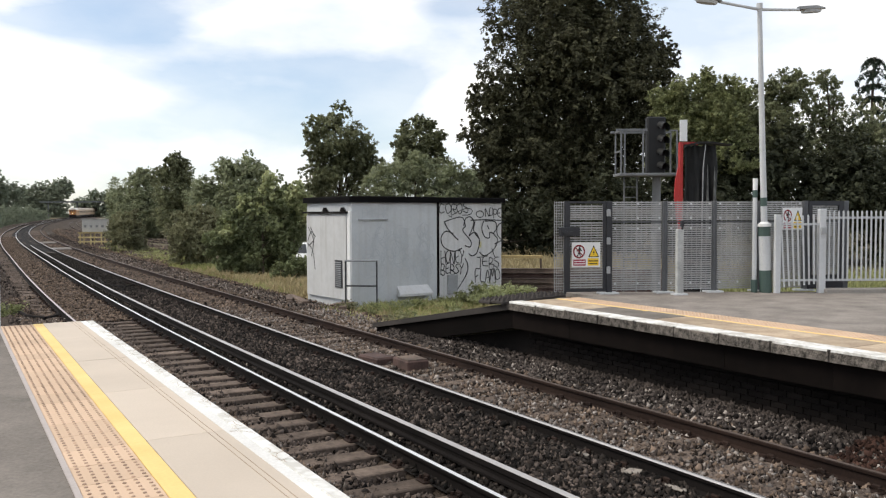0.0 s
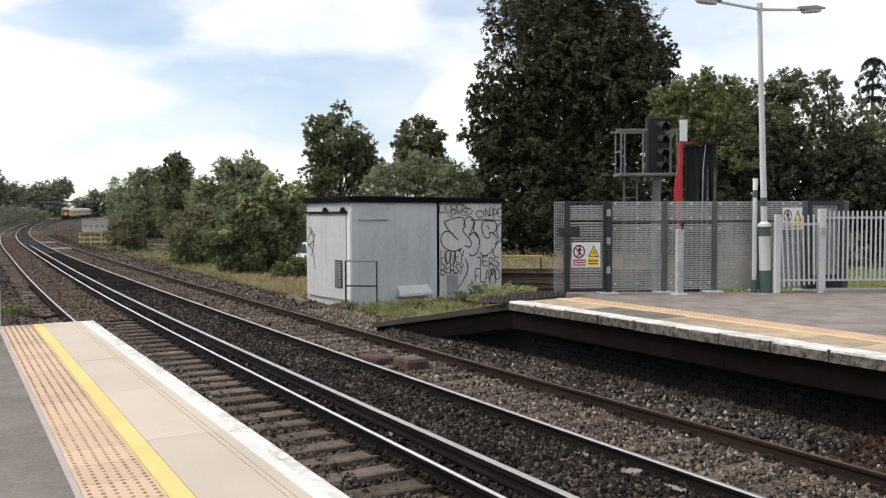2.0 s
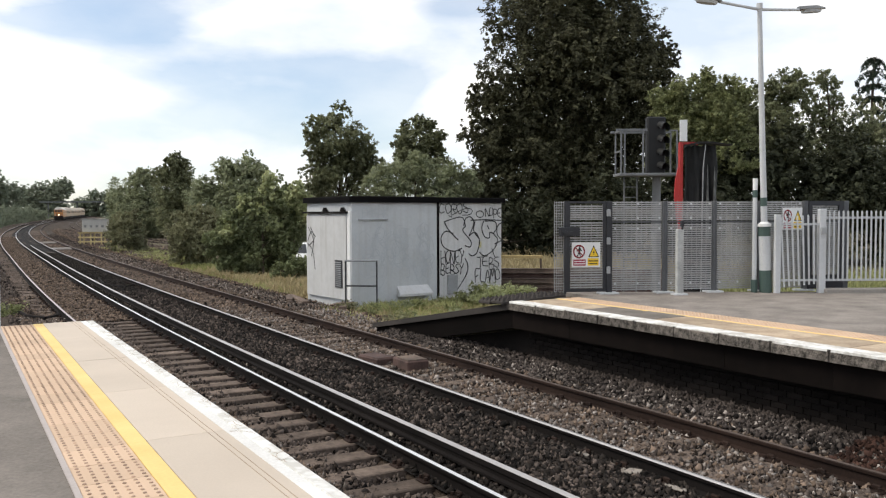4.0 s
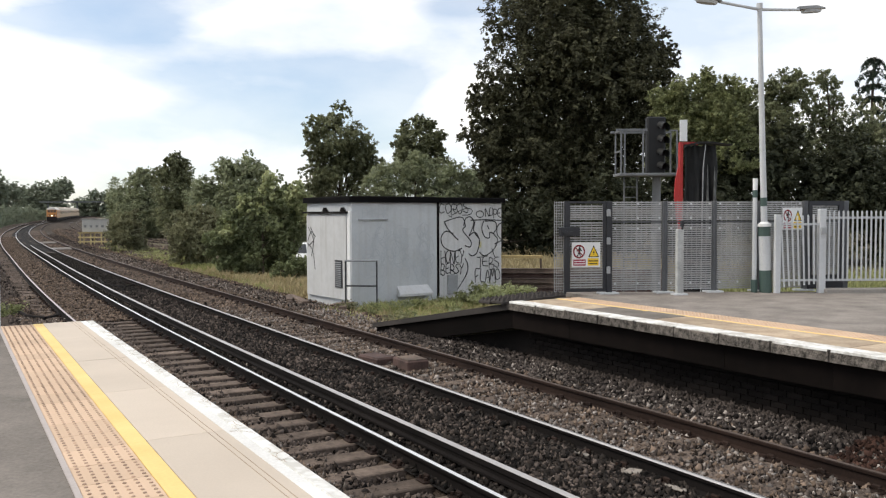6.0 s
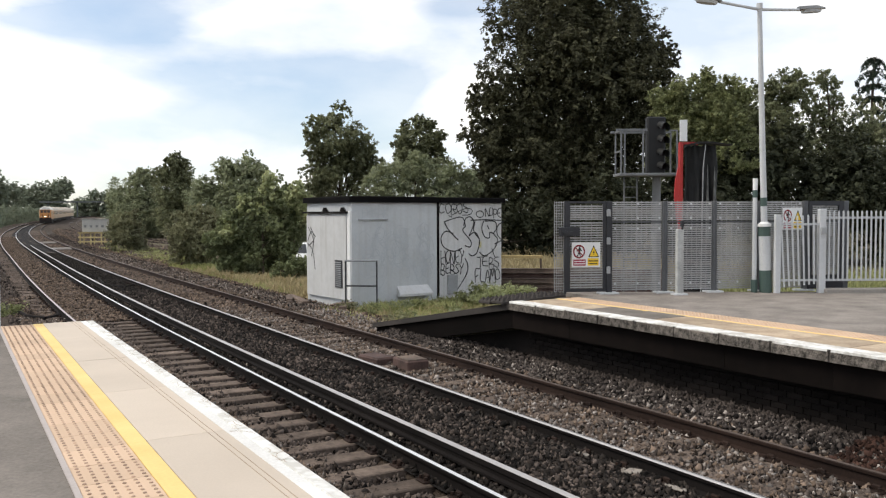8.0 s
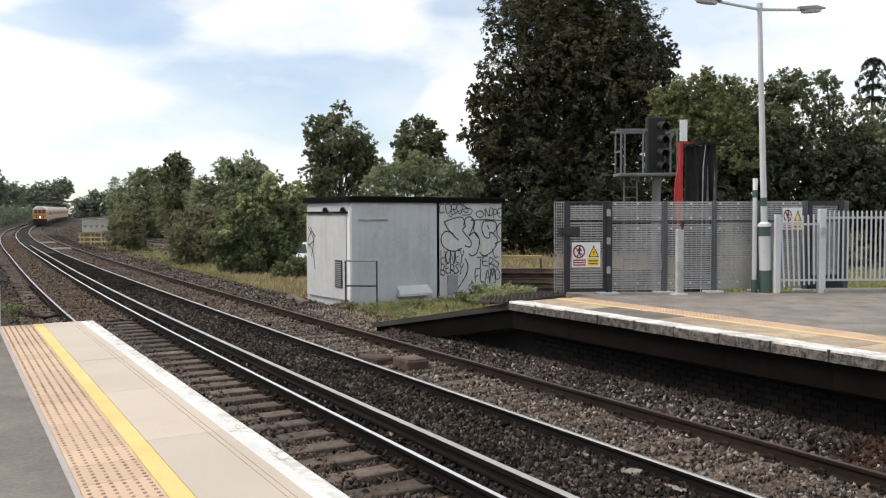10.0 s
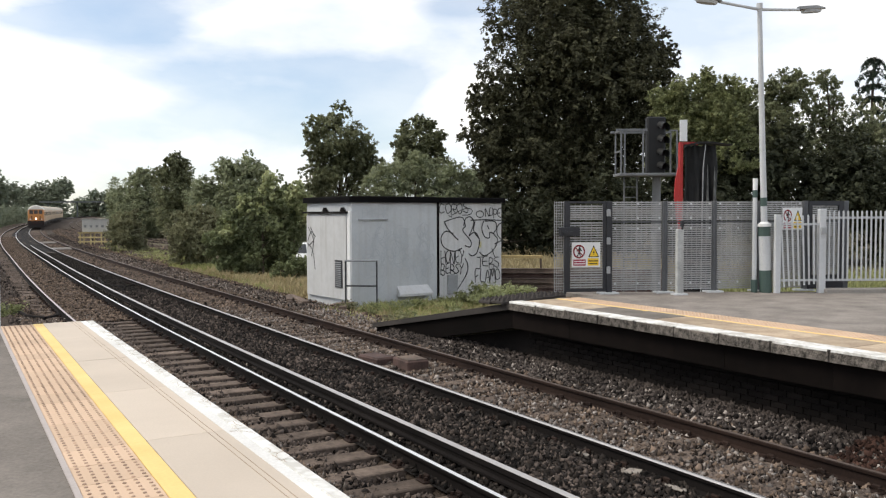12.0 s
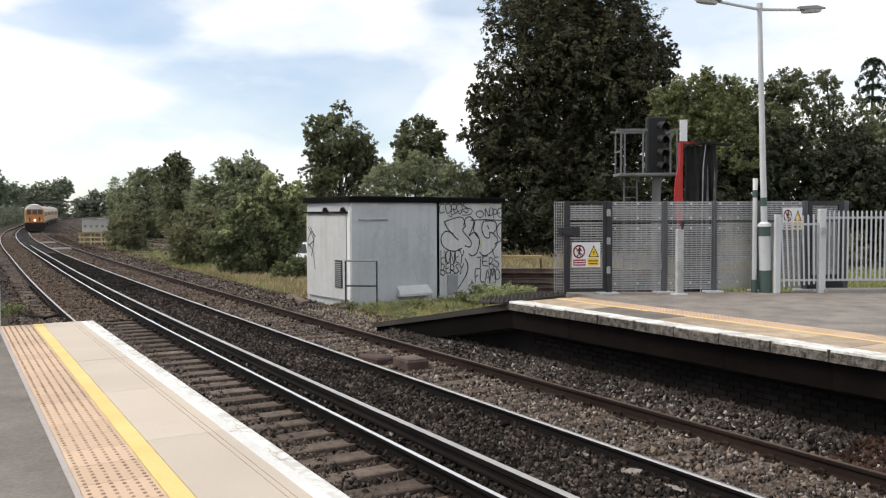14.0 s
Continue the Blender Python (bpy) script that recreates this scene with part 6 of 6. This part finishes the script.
    tree("shrub", "dark shrubs filling the ground below the trees", "shrub", (26.5, 40.0),
         [(-5.0, 4.0, 2.0, 1.8), (-2.0, 2.0, 2.3, 2.0), (1.0, 0.5, 2.0, 2.0), (4.0, -1.0, 1.8, 2.0), (7.0, -3.0, 1.8, 2.0), (10, -5, 1.8, 2.0)], 24000, 0.24, "leaf_deep", 0.1, 15, shell=0.3)
    tree("tree", "light green tree behind the signal", "tree", (32.5, 29.4),
         [(0.0, 0.5, 7.8, 1.4), (-1.5, 0.9, 8.3, 0.9), (1.2, -0.4, 8.2, 1.0), (-1.3, 0.3, 6.9, 0.9), (0.4, -0.7, 6.9, 1.2), (0.4, 0.1, 9.0, 0.75), (-0.2, 0.4, 5.8, 1.4), (0.9, -0.9, 5.6, 1.4), (-1.3, 0.9, 5.4, 0.9)], 52000, 0.15, "leaf_light", 0.2, 16, shell=0.25, knobs=10, reach=0.98, rise=0.9)
    tree("tree", "green tree behind the platform fence", "tree", (38.5, 30.5),
         [(-0.7, -0.1, 7.5, 1.7), (-2.3, 0.8, 7.9, 1.3), (0.7, -0.4, 8.8, 1.2), (-2.6, 1.0, 6.0, 1.7), (-0.9, 0.4, 5.9, 1.8), (0.4, -1.1, 6.5, 1.8), (0.1, 0.5, 5.2, 1.5), (-1.4, 0.4, 8.6, 0.7), (1.3, -1.0, 9.5, 0.6)], 52000, 0.155, "leaf_olive", 0.25, 17, shell=0.3, knobs=12, reach=1.0, rise=0.9)
    tree("tree", "green tree with open branches behind the fence", "tree", (41.6, 28.6),
         [(-0.1, 0.8, 9.0, 1.1), (1.4, 0.0, 7.2, 1.6), (-0.5, 1.1, 6.0, 1.8), (2.1, -0.2, 5.4, 1.8), (0.5, 0.0, 4.1, 1.8), (2.8, -1.0, 6.5, 1.5), (3.1, -1.2, 4.4, 1.8), (-0.4, 0.1, 9.8, 0.6), (1, 0, 2.0, 2.4), (5, -2, 4.5, 2.5)], 56000, 0.16, "leaf_olive", 0.25, 18, shell=0.35, knobs=12, reach=1.02, core=False, rise=0.9)
    tree("shrub", "dark hedge mass under the trees behind the fence", "shrub", (36.0, 27.0),
         [(-6.5, 5.0, 3.0, 2.0), (-4.0, 3.0, 3.4, 2.4), (-2.6, 2.3, 4.6, 1.9), (-1.0, 1.5, 3.4, 2.4), (0.5, 0.8, 4.8, 2.0), (2.0, 0.0, 3.6, 2.6), (3.5, -0.6, 5.0, 1.9), (5.0, -1.5, 3.4, 2.6), (8.0, -3.5, 3.2, 2.6), (11, -6, 3.2, 2.8)], 72000, 0.21, "leaf_deep", 0.12, 19, shell=0.25)
    # conifer with drooping tiers
    rng = np.random.RandomState(20)
    t = thing("conifer_tree", pose(66.1, 41.9, -0.3), "dark conifer with drooping branches", "tree")
    wood = Shape().tube((0, 0, 0), (0, 0, 9.0), 0.32, 0.18).tube((0, 0, 9.0), (0.1, 0, 15.3), 0.18, 0.03)
    lob = []
    for k in range(11):
        z0, reach = 15.1 - k * 1.05, 0.95 + 0.34 * k
        for i in range(5 if k < 3 else 7):
            a = k * 1.1 + i * 6.283 / (5 if k < 3 else 7) + rng.uniform(-0.3, 0.3)
            l = reach * rng.uniform(0.75, 1.2)
            last = Vector((0, 0, z0))
            for q in range(1, 8):
                g = q / 7
                e = Vector((l * g * math.cos(a), l * g * math.sin(a), z0 + 0.16 * g * l - (0.48 * g ** 2.0) * l - 0.30 * g ** 4))
                wood.tube(last, e, 0.045 * (1.1 - g), 0.04 * (1.0 - g) + 0.006, 5)
                lob.append((e.x, e.y, e.z - 0.08, 0.10))
                lob.append((e.x + rng.uniform(-0.1, 0.1), e.y + rng.uniform(-0.1, 0.1), e.z - 0.28 * g, 0.09))
                last = e
    part("trunk", wood, "bark", t)
    v, f = leaf_cloud(rng, lob, 34000, 0.15, 0.20, 0.2, rise=-1.3)
    part("crown", fast_mesh("crown", v, f, "leaf_blue"), "leaf_blue", t)
    # belt of trees and bushes right of the line, haze put into the pale leaf_soft
    tree("tree", "rounded green trees along the line", "tree", (19.7, 99.1),
         [(-0.9, 1.5, 4.9, 1.8), (0.9, -0.5, 5.5, 2.0), (0.0, -1.4, 3.3, 2.6), (-1.2, 1.8, 3.0, 1.2), (2.2, -1.0, 3.9, 2.1), (1.8, -1.0, 1.6, 2.2), (3.8, -1.4, 2.2, 2.2), (1.2, -0.3, 7.1, 0.9), (0, 0, 1.5, 2.4)], 60000, 0.19, "leaf_soft", 0.2, 21, shell=0.35, rise=0.7)
    tree("tree", "dark layered tree along the line", "tree", (22.6, 91.5),
         [(-0.0, -0.4, 7.9, 1.0), (-0.7, 0.1, 8.3, 0.5), (0.7, -0.6, 8.2, 0.5), (0.1, -0.3, 8.9, 0.4), (-1.4, 0.6, 6.6, 1.1), (-0.6, 0.2, 6.8, 1.2), (0.7, -0.6, 7.1, 1.2), (-0.7, -0.4, 5.0, 1.9), (1.2, 0.2, 5.1, 1.9), (-0.0, 0.3, 2.7, 2.3)], 46000, 0.18, "leaf_olive", 0.2, 22, rise=0.1)
    tree("tree", "broad dark green tree along the line", "tree", (22.2, 68.4),
         [(-0.2, -0.7, 5.6, 2.0), (-1.0, 1.0, 4.8, 1.8), (1.5, 0.0, 4.8, 1.8), (0.6, 0.1, 6.6, 1.05), (-1.0, 0.3, 6.3, 0.95), (-0.6, -0.5, 3.1, 2.3), (1.7, -1.4, 3.1, 1.9), (-2.5, 1.8, 4.1, 1.8), (-2.0, 1.2, 2.2, 1.9), (3.5, -2, 2.5, 2)], 56000, 0.18, "leaf_soft", 0.25, 23, rise=0.7)
    tree("tree", "small tree in the gap beside the hut", "tree", (27.8, 70.8), [(-0.1, 0.4, 4.4, 1.2), (0.4, -0.4, 4.6, 0.9), (-0.5, 0.8, 3.1, 1.5), (0.5, 0, 2, 2)], 8000, 0.26, "leaf_mid", 0.15, 24)
    tree("bush", "brownish bush beside the line", "bush", (12.6, 64.8), [(-0.1, -0.0, 1.6, 1.1), (-0.6, 0.4, 1.1, 0.9), (0.6, -0.2, 1.1, 0.9), (0.1, -0.2, 2.3, 0.75)], 14000, 0.14, "leaf_brown", 0.08, 25, knobs=12, reach=1.0, rise=0.9)
    tree("bush", "dense brown-green bush beside the line", "bush", (12.3, 46.3), [(-0.1, -0.3, 1.6, 1.1), (0.7, 0.1, 2.2, 0.9), (-0.5, 0.4, 0.9, 0.75), (0.2, -0.3, 0.7, 0.9), (-0.3, 0.2, 2.4, 0.6), (1.2, 0.3, 1.2, 0.9)], 26000, 0.12, "leaf_brown", 0.08, 26, knobs=12, reach=1.0, rise=0.9)
    tree("bush", "leafy green bush with pale upper leaves", "bush", (12.5, 36.8),
         [(-0.1, 0.4, 2.2, 1.05), (0.9, -0.4, 2.8, 0.9), (-1.0, 0.9, 1.4, 0.8), (0.3, 0.2, 1.2, 1.1), (1.2, -0.9, 1.9, 0.65), (0.5, -0.1, 3.6, 0.45), (-0.6, 0.7, 0.7, 0.7), (-0.1, 0.3, 3.2, 0.5), (1.1, -0.9, 1.1, 0.6), (1.4, -0.8, 2.6, 0.4)], 46000, 0.14, "leaf_mid", 0.08, 27, shell=0.3, knobs=14, reach=1.02, rise=0.6)
    # pale shoots over the big bush, sunlit highlights put into their leaf colour
    tree("shrub", "pale shoots at the top of a bush, sun highlights in their colour", "shrub", (12.7, 36.3),
         [(-0.4, 0.5, 3.0, 0.55), (0.4, 0.0, 3.7, 0.42), (1.2, -0.6, 3.3, 0.55), (1.7, -0.9, 2.6, 0.4), (-1.1, 0.9, 2.0, 0.45), (0.3, 0.0, 2.6, 0.5), (0.35, 0.0, 4.05, 0.28), (0.3, 0.05, 4.4, 0.16), (1.3, -0.7, 3.9, 0.2)], 14000, 0.16, "leaf_pale", 0.05, 91, knobs=10, reach=1.05, core=False, rise=1.0)
    # distance: the haze lies in the leaf_far colour, not in the air
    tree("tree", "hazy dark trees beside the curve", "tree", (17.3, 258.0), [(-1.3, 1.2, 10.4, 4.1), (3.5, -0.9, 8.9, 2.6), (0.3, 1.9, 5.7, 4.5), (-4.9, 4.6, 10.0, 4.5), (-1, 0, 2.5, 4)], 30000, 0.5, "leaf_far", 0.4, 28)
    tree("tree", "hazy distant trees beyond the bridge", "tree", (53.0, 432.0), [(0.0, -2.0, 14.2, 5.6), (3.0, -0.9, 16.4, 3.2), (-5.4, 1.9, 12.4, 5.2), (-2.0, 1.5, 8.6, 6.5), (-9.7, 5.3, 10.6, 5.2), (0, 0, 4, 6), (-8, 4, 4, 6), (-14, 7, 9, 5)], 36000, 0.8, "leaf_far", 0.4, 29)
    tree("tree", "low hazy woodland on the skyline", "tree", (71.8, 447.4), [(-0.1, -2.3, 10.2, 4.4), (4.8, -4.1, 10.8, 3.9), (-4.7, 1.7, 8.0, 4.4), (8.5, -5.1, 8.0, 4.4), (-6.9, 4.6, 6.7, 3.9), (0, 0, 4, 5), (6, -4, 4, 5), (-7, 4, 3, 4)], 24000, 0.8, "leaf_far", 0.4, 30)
    rng = random.Random(77)
    for i in range(15):
        y = 168 + i * 11.5
        x, yy, z, h = station(y, -SPACING - 5.6 - rng.uniform(0, 0.8))
        r = rng.uniform(1.9, 2.6)
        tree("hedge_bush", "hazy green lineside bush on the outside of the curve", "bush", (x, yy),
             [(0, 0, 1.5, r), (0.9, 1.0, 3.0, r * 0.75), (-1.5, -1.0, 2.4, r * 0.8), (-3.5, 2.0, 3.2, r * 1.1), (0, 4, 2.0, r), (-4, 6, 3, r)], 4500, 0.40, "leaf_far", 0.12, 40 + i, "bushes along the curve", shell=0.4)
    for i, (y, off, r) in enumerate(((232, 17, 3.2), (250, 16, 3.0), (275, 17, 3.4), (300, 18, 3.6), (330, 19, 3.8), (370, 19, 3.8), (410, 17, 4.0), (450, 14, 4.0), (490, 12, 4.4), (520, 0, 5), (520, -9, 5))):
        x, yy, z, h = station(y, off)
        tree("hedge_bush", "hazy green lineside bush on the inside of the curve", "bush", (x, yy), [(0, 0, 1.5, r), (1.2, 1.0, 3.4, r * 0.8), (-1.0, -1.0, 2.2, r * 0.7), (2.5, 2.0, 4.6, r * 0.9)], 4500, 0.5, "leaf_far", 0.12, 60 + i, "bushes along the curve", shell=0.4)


def grass_patch(name, label, count, area, height, material, seed, lean=0.5):
    """Blades of grass, in tufts, inside (x0, x1, y0, y1) beside the line."""
    rng = np.random.RandomState(seed)
    nt = max(1, count // 14)
    x0, x1, y0, y1 = area
    c = np.stack([rng.uniform(x0, x1, nt), rng.uniform(y0, y1, nt)], 1)
    q = c[:, 1] / 100
    c[:, 0] += sum(k * q ** i for i, k in enumerate(LINE))
    c = np.repeat(c, 14, 0) + rng.normal(size=(nt * 14, 2)) * 0.09
    n = len(c)
    hgt = np.repeat(rng.uniform(0.4, 1.0, nt), 14) * rng.uniform(0.5, 1.1, n) * height
    a = rng.uniform(0, 6.283, n)
    w = 0.011 + 0.012 * rng.uniform(0, 1, n)
    z0 = -0.34
    dx, dy = np.cos(a), np.sin(a)
    l = rng.normal(size=(n, 2)) * lean * hgt[:, None] * 0.6
    v = np.stack([np.stack([c[:, 0] - dx * w, c[:, 1] - dy * w, np.full(n, z0)], 1),
                  np.stack([c[:, 0] + dx * w, c[:, 1] + dy * w, np.full(n, z0)], 1),
                  np.stack([c[:, 0] + l[:, 0] * 0.5 + dx * w * 0.7, c[:, 1] + l[:, 1] * 0.5 + dy * w * 0.7, z0 + hgt * 0.65], 1),
                  np.stack([c[:, 0] + l[:, 0], c[:, 1] + l[:, 1], z0 + hgt], 1)], 1).reshape(-1, 3)
    tagged(part(name, fast_mesh(name, v, np.arange(n * 4).reshape(-1, 4), material), material), label, "grass", kind="stuff")


def build_grass():
    grass_patch("fresh_grass", "bright green low weeds beside the line", 8000, (3.8, 6.4, 42.0, 75.0), 0.30, "fresh_grass", 11, 0.9)
    grass_patch("fresh_grass", "bright green weeds by the bushes", 2500, (3.2, 4.6, 29.0, 40.0), 0.24, "fresh_grass", 12, 0.9)
    grass_patch("fresh_grass", "fresh weeds along the foot of the hut", 5000, (3.6, 8.6, 20.6, 22.2), 0.34, "fresh_grass", 13, 0.8)
    tree("weed", "rank weeds in front of the parked car", "weed", (12.9, 32.8), [(0, 0, 0.45, 0.42), (0.5, -0.3, 0.4, 0.4), (-0.5, 0.4, 0.4, 0.42), (0.9, -0.5, 0.5, 0.42), (0.3, 0.1, 0.75, 0.3)], 7000, 0.10, "leaf_mid", 0.03, 83, zb=-0.3, core=False, rise=0.9)
    tree("weed", "yellow-green bramble at the hut corner", "weed", (14.2, 20.6), [(0, 0, 0.22, 0.26), (0.45, 0.1, 0.26, 0.28), (0.9, 0.1, 0.2, 0.26), (1.5, 0.3, 0.12, 0.2), (-0.5, 0.1, 0.12, 0.2)], 5000, 0.06, "leaf_pale", 0.02, 84, zb=-0.2, core=False, rise=0.8)
    grass_patch("grass", "yellow-green rough grass in front of the hut", 22000, (2.3, 9.0, 13.6, 22.3), 0.25, "grass", 1)
    grass_patch("dry_grass", "straw stalks among the grass before the hut", 9000, (2.2, 9.0, 13.6, 22.3), 0.30, "dry_grass", 14)
    grass_patch("dry_grass", "straw-coloured dry grass beside the hut", 6000, (3.2, 5.8, 25.5, 40.0), 0.4, "dry_grass", 2)
    grass_patch("grass", "green weeds along the cess", 11000, (3.2, 6.5, 28.0, 75.0), 0.24, "grass", 3)
    grass_patch("grass", "rough grass behind the barrier", 14000, (10.5, 18.0, 26.0, 40.0), 0.5, "dry_grass", 4)
    grass_patch("dry_grass", "tall dry grass below the big tree", 11000, (12.0, 26.0, 26.0, 42.0), 0.8, "dry_grass", 5)
    grass_patch("grass", "grass behind the palisade fence", 9000, (14.5, 26.0, 9.5, 20.0), 0.85, "fresh_grass", 6)
    rng = random.Random(8)
    for i in range(16):
        y = rng.uniform(14.5, 21.5)
        tree("weed", "small leafy weed clump in the rough grass", "weed", (line_x(y) + rng.uniform(2.6, 6.5), y), [(0, 0, 0.14, 0.16), (0.2, 0.1, 0.10, 0.13), (-0.15, 0.15, 0.12, 0.12)], 420, 0.06, rng.choice(("leaf_light", "leaf_soft", "leaf_brown")), 0.012, 100 + i, "weeds before the hut", zb=-0.3, core=False, rise=0.9)
    tree("weed", "leafy weeds at the foot of the hut wall", "weed", (13.9, 21.2), [(0, 0, 0.26, 0.3), (0.5, 0.1, 0.2, 0.26), (-0.5, 0, 0.15, 0.22), (1.0, 0.2, 0.14, 0.2)], 3000, 0.07, "leaf_light", 0.02, 81, zb=-0.2, core=False)
    tree("weed", "leafy weeds beside the near platform end", "weed", (1.75, 25.0), [(0, 0, 0.2, 0.3), (0.4, 0.5, 0.15, 0.22), (-0.4, 0.6, 0.2, 0.35)], 2500, 0.07, "leaf_light", 0.02, 82, zb=-0.38, core=False)


# ---- train ----
def vehicle(label, length, loco):
    t = thing("locomotive" if loco else "railway_coach", Matrix(), label, "locomotive" if loco else "coach", "" if loco else "coaches of the train")
    h = length / 2
    prof = [(-1.24, 1.0), (-1.26, 2.75), (-1.20, 3.15), (-0.95, 3.52), (-0.52, 3.78), (0.0, 3.88), (0.52, 3.78), (0.95, 3.52), (1.20, 3.15), (1.26, 2.75), (1.24, 1.0)]
    n = len(prof)

    def ring(y, sx, sz):
        return [(x * sx, y, 1.0 + (z - 1.0) * sz) for x, z in prof]
    rows = [ring(-h, 0.93, 0.97), ring(-h + 0.25, 1, 1), ring(h - 0.25, 1, 1), ring(h, 0.93, 0.97)]
    v = [q for r in rows for q in r]
    body, roof = Shape(), Shape()
    side = [(i, i + 1, n + i + 1, n + i) for i in (0, 1, n - 3, n - 2)]
    f_side = [tuple(a + j * n for a in q) for j in range(3) for q in side]
    f_roof = [(j * n + i, j * n + i + 1, (j + 1) * n + i + 1, (j + 1) * n + i) for j in range(3) for i in range(2, n - 3)]
    ends = [tuple(range(n))[::-1], tuple(range(3 * n, 4 * n))]
    body.add(v, f_side).add(v, ends, 1)
    part("body", body, ("loco_orange" if loco else "coach", "loco_yellow" if loco else "coach"), t)
    part("roof", Shape().add([(x, y, z + 0.004) for x, y, z in v], f_roof), "loco_roof" if loco else "coach_roof", t, "pale roof", smooth=True)
    part("underframe", Shape().box((-1.2, -h + 0.3, 0.62), (1.2, h - 0.3, 0.99)).box((-1.1, -h * 0.3, 0.25), (1.1, h * 0.3, 0.62)), "underframe", t)
    if loco:
        for x0, x1 in ((-0.98, -0.42), (-0.30, 0.30), (0.42, 0.98)):
            part("windscreen", Shape().box((x0, -h - 0.02, 2.42), (x1, -h + 0.05, 3.06), bevel=0.01), "windscreen", t)
            part("window_frame", Shape().box((x0 - 0.05, -h - 0.012, 2.37), (x1 + 0.05, -h + 0.05, 3.11), bevel=0.01), "loco_yellow", t)
        top = [(x * 0.935, -h - 0.012, 1.0 + (z - 1.0) * 0.972) for x, z in [(-1.16, 3.24)] + prof[3:-3] + [(1.16, 3.24)]]
        part("cab_roof_front", Shape().add(top, [tuple(range(len(top)))[::-1]]).add([(x, y + 0.2, z + 0.03) for x, y, z in top], [tuple(range(len(top)))[::-1]]), "loco_roof", t, "white dome above the cab windows")
        part("warning_panel", Shape().box((-1.12, -h - 0.03, 1.42), (1.12, -h + 0.05, 2.30), bevel=0.015), "loco_yellow", t, "yellow warning panel")
        for x in (-0.62, 0.62):
            part("jumper_cable", Shape().box((x - 0.07, -h - 0.07, 1.45), (x + 0.07, -h - 0.03, 2.05), bevel=0.01), "soiled_red", t)
        part("headlight", Shape().tube((0.02, -h - 0.09, 1.62), (0.02, -h - 0.03, 1.62), 0.13, sides=16), "headlight", t, "bright lit headlight")
        for x in (-0.85, 0.85):
            part("marker_light", Shape().tube((x, -h - 0.05, 1.55), (x, -h - 0.02, 1.55), 0.09, sides=12), "white_sign", t)
        part("buffer_beam", Shape().box((-1.25, -h - 0.06, 0.72), (1.25, -h + 0.1, 1.30), bevel=0.02), "soiled_red", t)
        part("snowplough", Shape().box((-1.2, -h - 0.02, 0.16), (1.2, -h + 0.3, 0.72), bevel=0.03), "underframe", t)
        for x in (-0.87, 0.87):
            part("buffer", Shape().tube((x, -h - 0.5, 0.95), (x, -h - 0.06, 0.95), 0.09).tube((x, -h - 0.54, 0.95), (x, -h - 0.5, 0.95), 0.23), "underframe", t)
    k = 3 if loco else 8
    for i in range(k):
        y = -h + 1.2 + (2 * h - 3.6) * i / (k - 1)
        for s in (-1, 1):
            part("side_window", Shape().box((s * 1.22, y, 2.05), (s * 1.275, y + 1.15, 2.75), bevel=0.0), "window_glass" if loco else "coach_glass", t)
    for y in (-h * 0.62, h * 0.62):
        bogie = part("bogie", Shape().box((-1.1, y - 1.5, 0.35), (1.1, y + 1.5, 0.65), bevel=0.03), "underframe", t)
        for dy in (-1.15, 1.15):
            for x in (-0.75, 0.75):
                part("wheel", Shape().tube((x - 0.07, y + dy, 0.48), (x + 0.07, y + dy, 0.48), 0.48, sides=20), "underframe", bogie)
    return t, length


def front_y(t):
    """Where the nose of the train is along the line; it slows as it nears."""
    return 345.0 - 17.9 * t + 0.19 * t * t


def along(y, dist):
    """The y reached after going dist metres farther along the line."""
    for _ in range(int(dist)):
        y += math.cos(station(y)[3])
    return y + (dist - int(dist)) * math.cos(station(y)[3])


def motions():
    """The train comes round the curve on the far track."""
    gap = 0.0
    for ob, length in TRAIN:
        rows = []
        for i in range(15):
            y = along(front_y(float(i)), gap + length / 2)
            a, b = station(along(y, -0.0) - length * 0.31), station(y + length * 0.31)
            h = math.atan2(b[0] - a[0], b[1] - a[1])
            rows.append((float(i), pose((a[0] + b[0]) / 2, (a[1] + b[1]) / 2, (a[2] + b[2]) / 2, 0, 0, -math.degrees(h))))
        walk(ob, rows)
        gap += length + 0.7


build_hut()
build_security_fence()
build_post_things()
build_lamp()
build_palisade()
build_signal()
build_clutter()
build_trees()
build_grass()
TRAIN = [vehicle("orange and yellow locomotive with pale roof, headlight lit", 16.4, True)]
for _ in range(5):
    TRAIN.append(vehicle("cream coach with pale roof behind the locomotive", 19.8, False))
motions()
